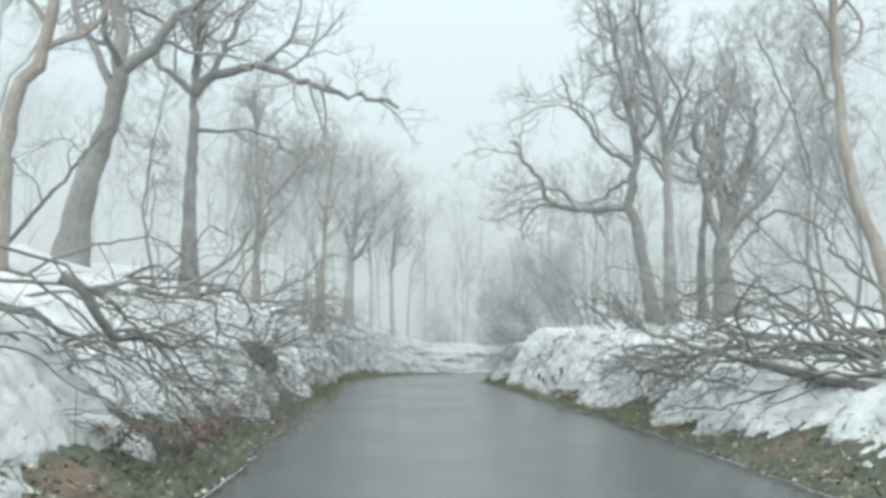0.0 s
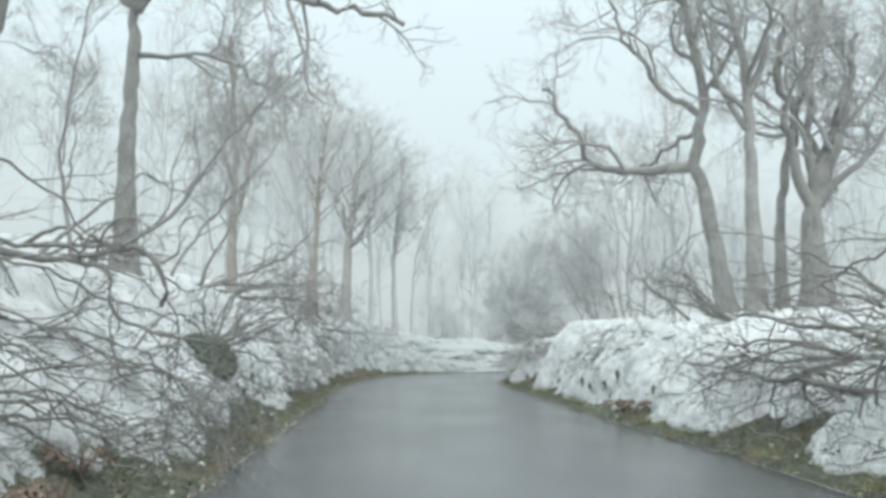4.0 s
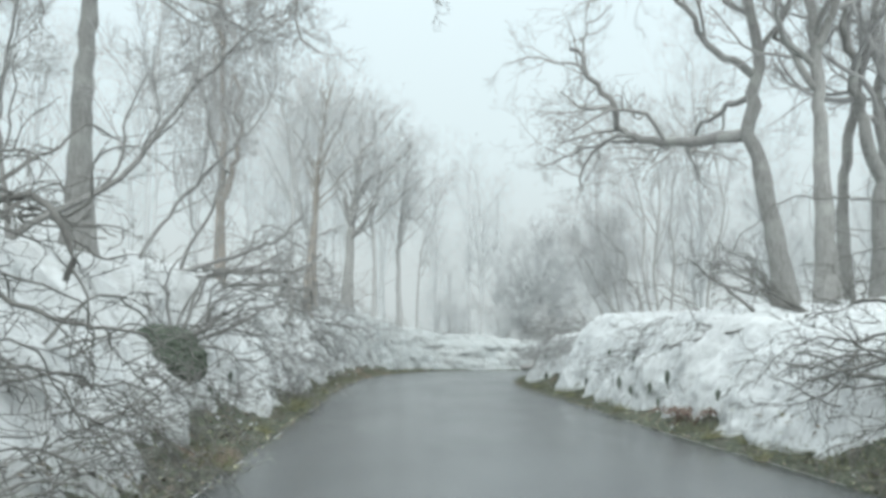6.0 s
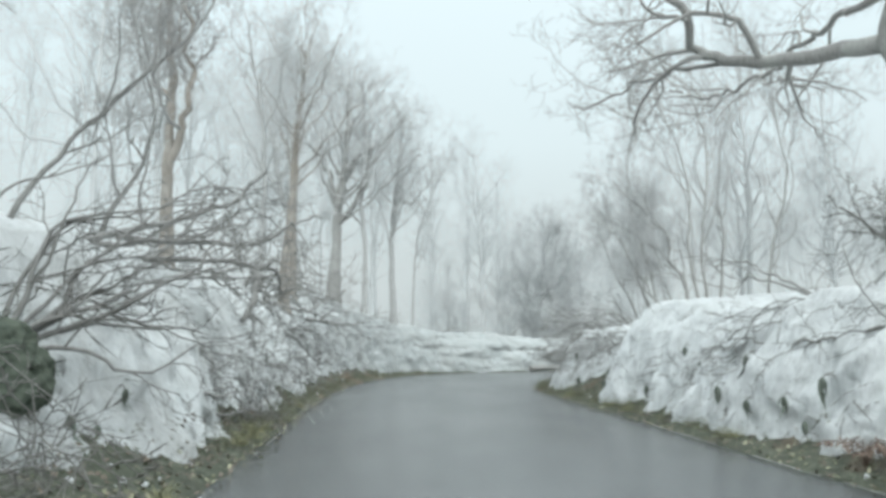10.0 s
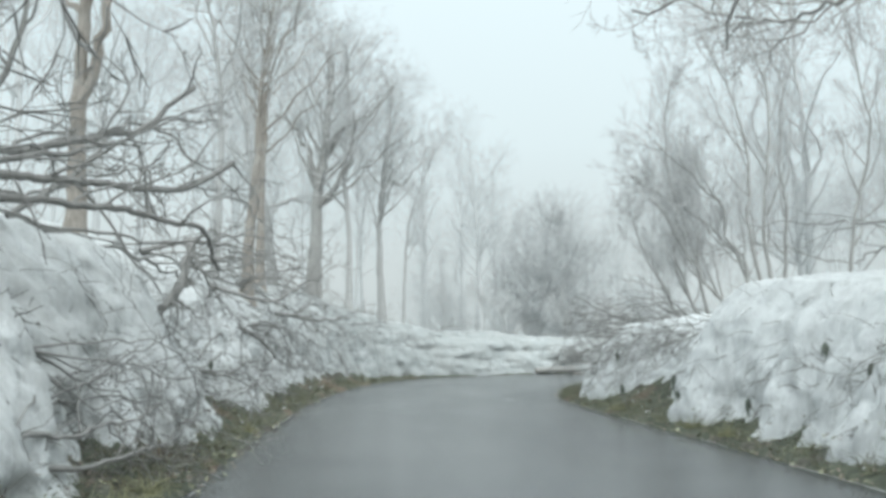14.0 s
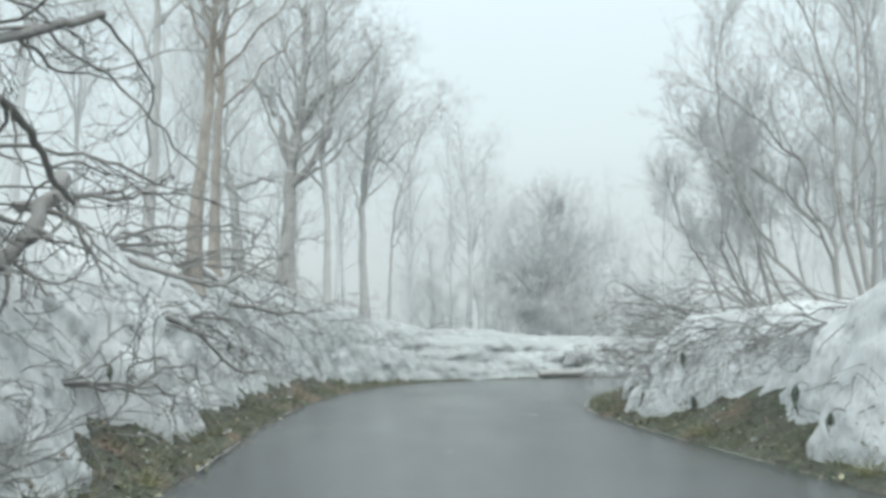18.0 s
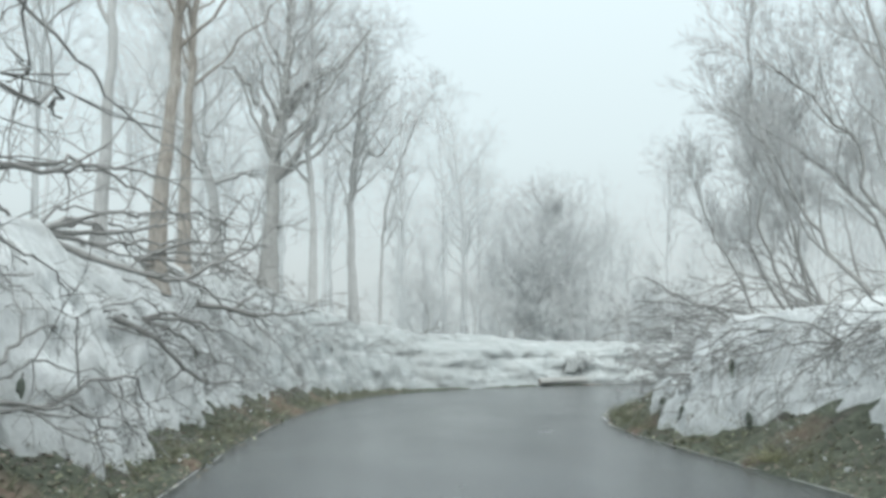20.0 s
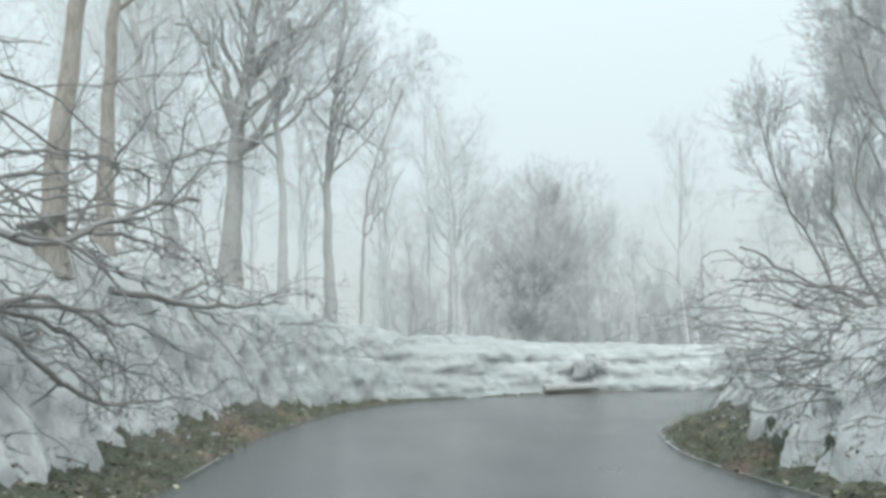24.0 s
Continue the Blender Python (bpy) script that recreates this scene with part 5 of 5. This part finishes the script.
for n, (x, y, sz) in enumerate(((-2.95, 10.4, 1.0), (-3.25, 12.3, 0.9), (-2.75, 9.2, 1.0), (-2.95, 11.3, 0.8), (-3.1, 8.0, 0.9), (3.2, 21.4, 1.0), (3.15, 22.1, 0.9))):
    build_bracken(x, y, 850 + n, sz)
for n, (x, y, sz) in enumerate(((-3.62, 25.2, 1.1), (-3.66, 25.9, 0.9), (-3.55, 24.4, 0.8), (3.5, 15.65, 1.0), (3.3, 19.4, 0.8), (3.15, 18.4, 0.8), (3.1, 20.2, 0.9), (2.5, 31.0, 0.8), (2.55, 29.8, 0.9), (-2.95, 17.4, 0.9), (2.85, 25.0, 0.8),
                                 (3.55, 13.2, 0.9), (-3.25, 20.6, 0.8), (2.25, 34.6, 0.9), (-3.95, 31.2, 0.7))):
    build_tuft(x, y, 880 + n, sz)


# ---------------- leaves and grass on the verges ----------------
def scatter_leaves(name, label, mat, count, seed, smallest, largest, dmax):
    rng = np.random.default_rng(seed)
    vs, fs = [], []
    for n in range(count):
        right = rng.random() < 0.45
        line, sgn = (RIGHT, -1) if right else (LEFT, 1)
        i = int(rng.integers(150, 760 if right else 700))
        tan = unit(line[i + 1] - line[i])
        nr = np.array([-tan[1], tan[0]]) * sgn
        d = -0.25 + (dmax + 0.25) * rng.beta(2.2, 2.0)
        q = line[i] + nr * d
        z = ground_z(q[0], q[1], (2, 3, 0, 1)) if d > 0.02 else 0.012
        if z > 0.5:
            continue
        ln = rng.uniform(smallest, largest)
        a, tilt = rng.uniform(0, 6.283), rng.normal(0, 0.35)
        e = np.array([math.cos(a), math.sin(a), tilt]) * ln
        w = np.array([-math.sin(a), math.cos(a), rng.normal(0, 0.35)]) * ln * 0.34
        c = np.array([q[0], q[1], z + 0.012])
        k = len(vs)
        vs += [c - e * 0.5, c + w - e * 0.1, c + w * 0.7 + e * 0.25, c + e * 0.5 + (0, 0, 0.01), c - w * 0.7 + e * 0.25, c - w - e * 0.1]
        fs += [(k, k + 1, k + 2, k + 3), (k, k + 3, k + 4, k + 5)]
    ob = part(name, mesh_from(name, vs, fs, mat, False))
    tagged(ob, label, "leaves", kind="stuff")


scatter_leaves("fallen_leaves", "brown dead leaves strewn along both verges", LEAF_BROWN, 12000, 31, 0.025, 0.07, 1.3)
scatter_leaves("yellow_leaves", "yellowed leaves strewn along the road edges", LEAF_YELLOW, 900, 32, 0.035, 0.08, 0.7)
scatter_leaves("green_leaves", "dull green leaves low on the verges", GRASS, 6000, 33, 0.025, 0.07, 1.2)


def scatter_grass(count, seed):
    rng = np.random.default_rng(seed)
    st, wy, ln = [], [], []
    while len(st) < count:
        right = rng.random() < 0.55
        line, sgn = (RIGHT, -1) if right else (LEFT, 1)
        i = int(rng.integers(150, 700))
        if noise.noise((line[i][0] * 0.5, line[i][1] * 0.5, 3.0)) < -0.15:
            continue
        tan = unit(line[i + 1] - line[i])
        nr = np.array([-tan[1], tan[0]]) * sgn
        d = 0.02 + 0.85 * rng.beta(1.2, 2.0)
        q = line[i] + nr * d
        z = ground_z(q[0], q[1], (2, 3))
        for _ in range(7):
            st.append((q[0] + rng.normal(0, 0.03), q[1] + rng.normal(0, 0.03), z - 0.01))
            wy.append((rng.normal(0, 0.6), rng.normal(0, 0.6), 1))
            ln.append(rng.uniform(0.08, 0.28))
    pts = wander(rng, np.array(st), np.array(wy), np.array(ln), 4, 0.15, -0.25)
    ob = part("verge_grass", tube_mesh("verge_grass", [(pts, taper(np.full(len(st), 0.0045), 4, 0.2), 3)], GRASS))
    tagged(ob, "short dull green grass and weeds on the verges", "grass", kind="stuff")


scatter_grass(9000, 34)


def scatter_litter_twigs(count, seed):
    rng = np.random.default_rng(seed)
    st, wy, ln = [], [], []
    while len(st) < count:
        side = 0 if rng.random() < 0.55 else 1
        y = rng.uniform(4, 52 if side == 0 else 44)
        hit, nrm = face_hit(side, y, rng.uniform(0.15, 2.3) ** 1.0)
        if hit is None or abs(hit[0]) > 9:
            continue
        st.append(tuple(hit))
        wy.append((rng.normal(0, 0.35) + (0.35 if side == 0 else -0.35), rng.normal(0, 0.9), rng.normal(-0.35, 0.5)))
        ln.append(rng.uniform(0.1, 0.55))
    pts = wander(rng, np.array(st), np.array(wy), np.array(ln), 5, 0.25, -0.08)
    ob = part("loose_twigs", tube_mesh("loose_twigs", [(pts, taper(rng.uniform(0.003, 0.009, len(st)), 5), 3)], WET_BARK))
    tagged(ob, "loose broken twigs and crumbs of bark littering the snow", "twigs", kind="stuff")


scatter_litter_twigs(2400, 35)


def scatter_clods(count, seed):
    """Crumbs of snow that have rolled off the banks on to the verges."""
    rng = random.Random(seed)
    bm = bmesh.new()
    for _ in range(count):
        right = rng.random() < 0.5
        line, sgn = (RIGHT, -1) if right else (LEFT, 1)
        i = rng.randint(160, 640)
        tan = unit(line[i + 1] - line[i])
        nr = np.array([-tan[1], tan[0]]) * sgn
        q = line[i] + nr * (0.1 + 0.8 * rng.random() ** 0.7)
        z = ground_z(q[0], q[1], (2, 3))
        r = 0.012 + 0.035 * rng.random() ** 3
        made = bmesh.ops.create_icosphere(bm, subdivisions=1, radius=r, matrix=Matrix.Translation((q[0], q[1], z + r * 0.3)))
        for v in made["verts"]:
            v.co += Vector((rng.uniform(-1, 1), rng.uniform(-1, 1), rng.uniform(-1, 0.6))) * r * 0.35
    me = bpy.data.meshes.new("snow_crumbs")
    bm.to_mesh(me)
    bm.free()
    me.materials.append(SNOW)
    tagged(part("snow_crumbs", me), "small crumbs of snow fallen on the verges", "snow", kind="stuff")


scatter_clods(260, 36)
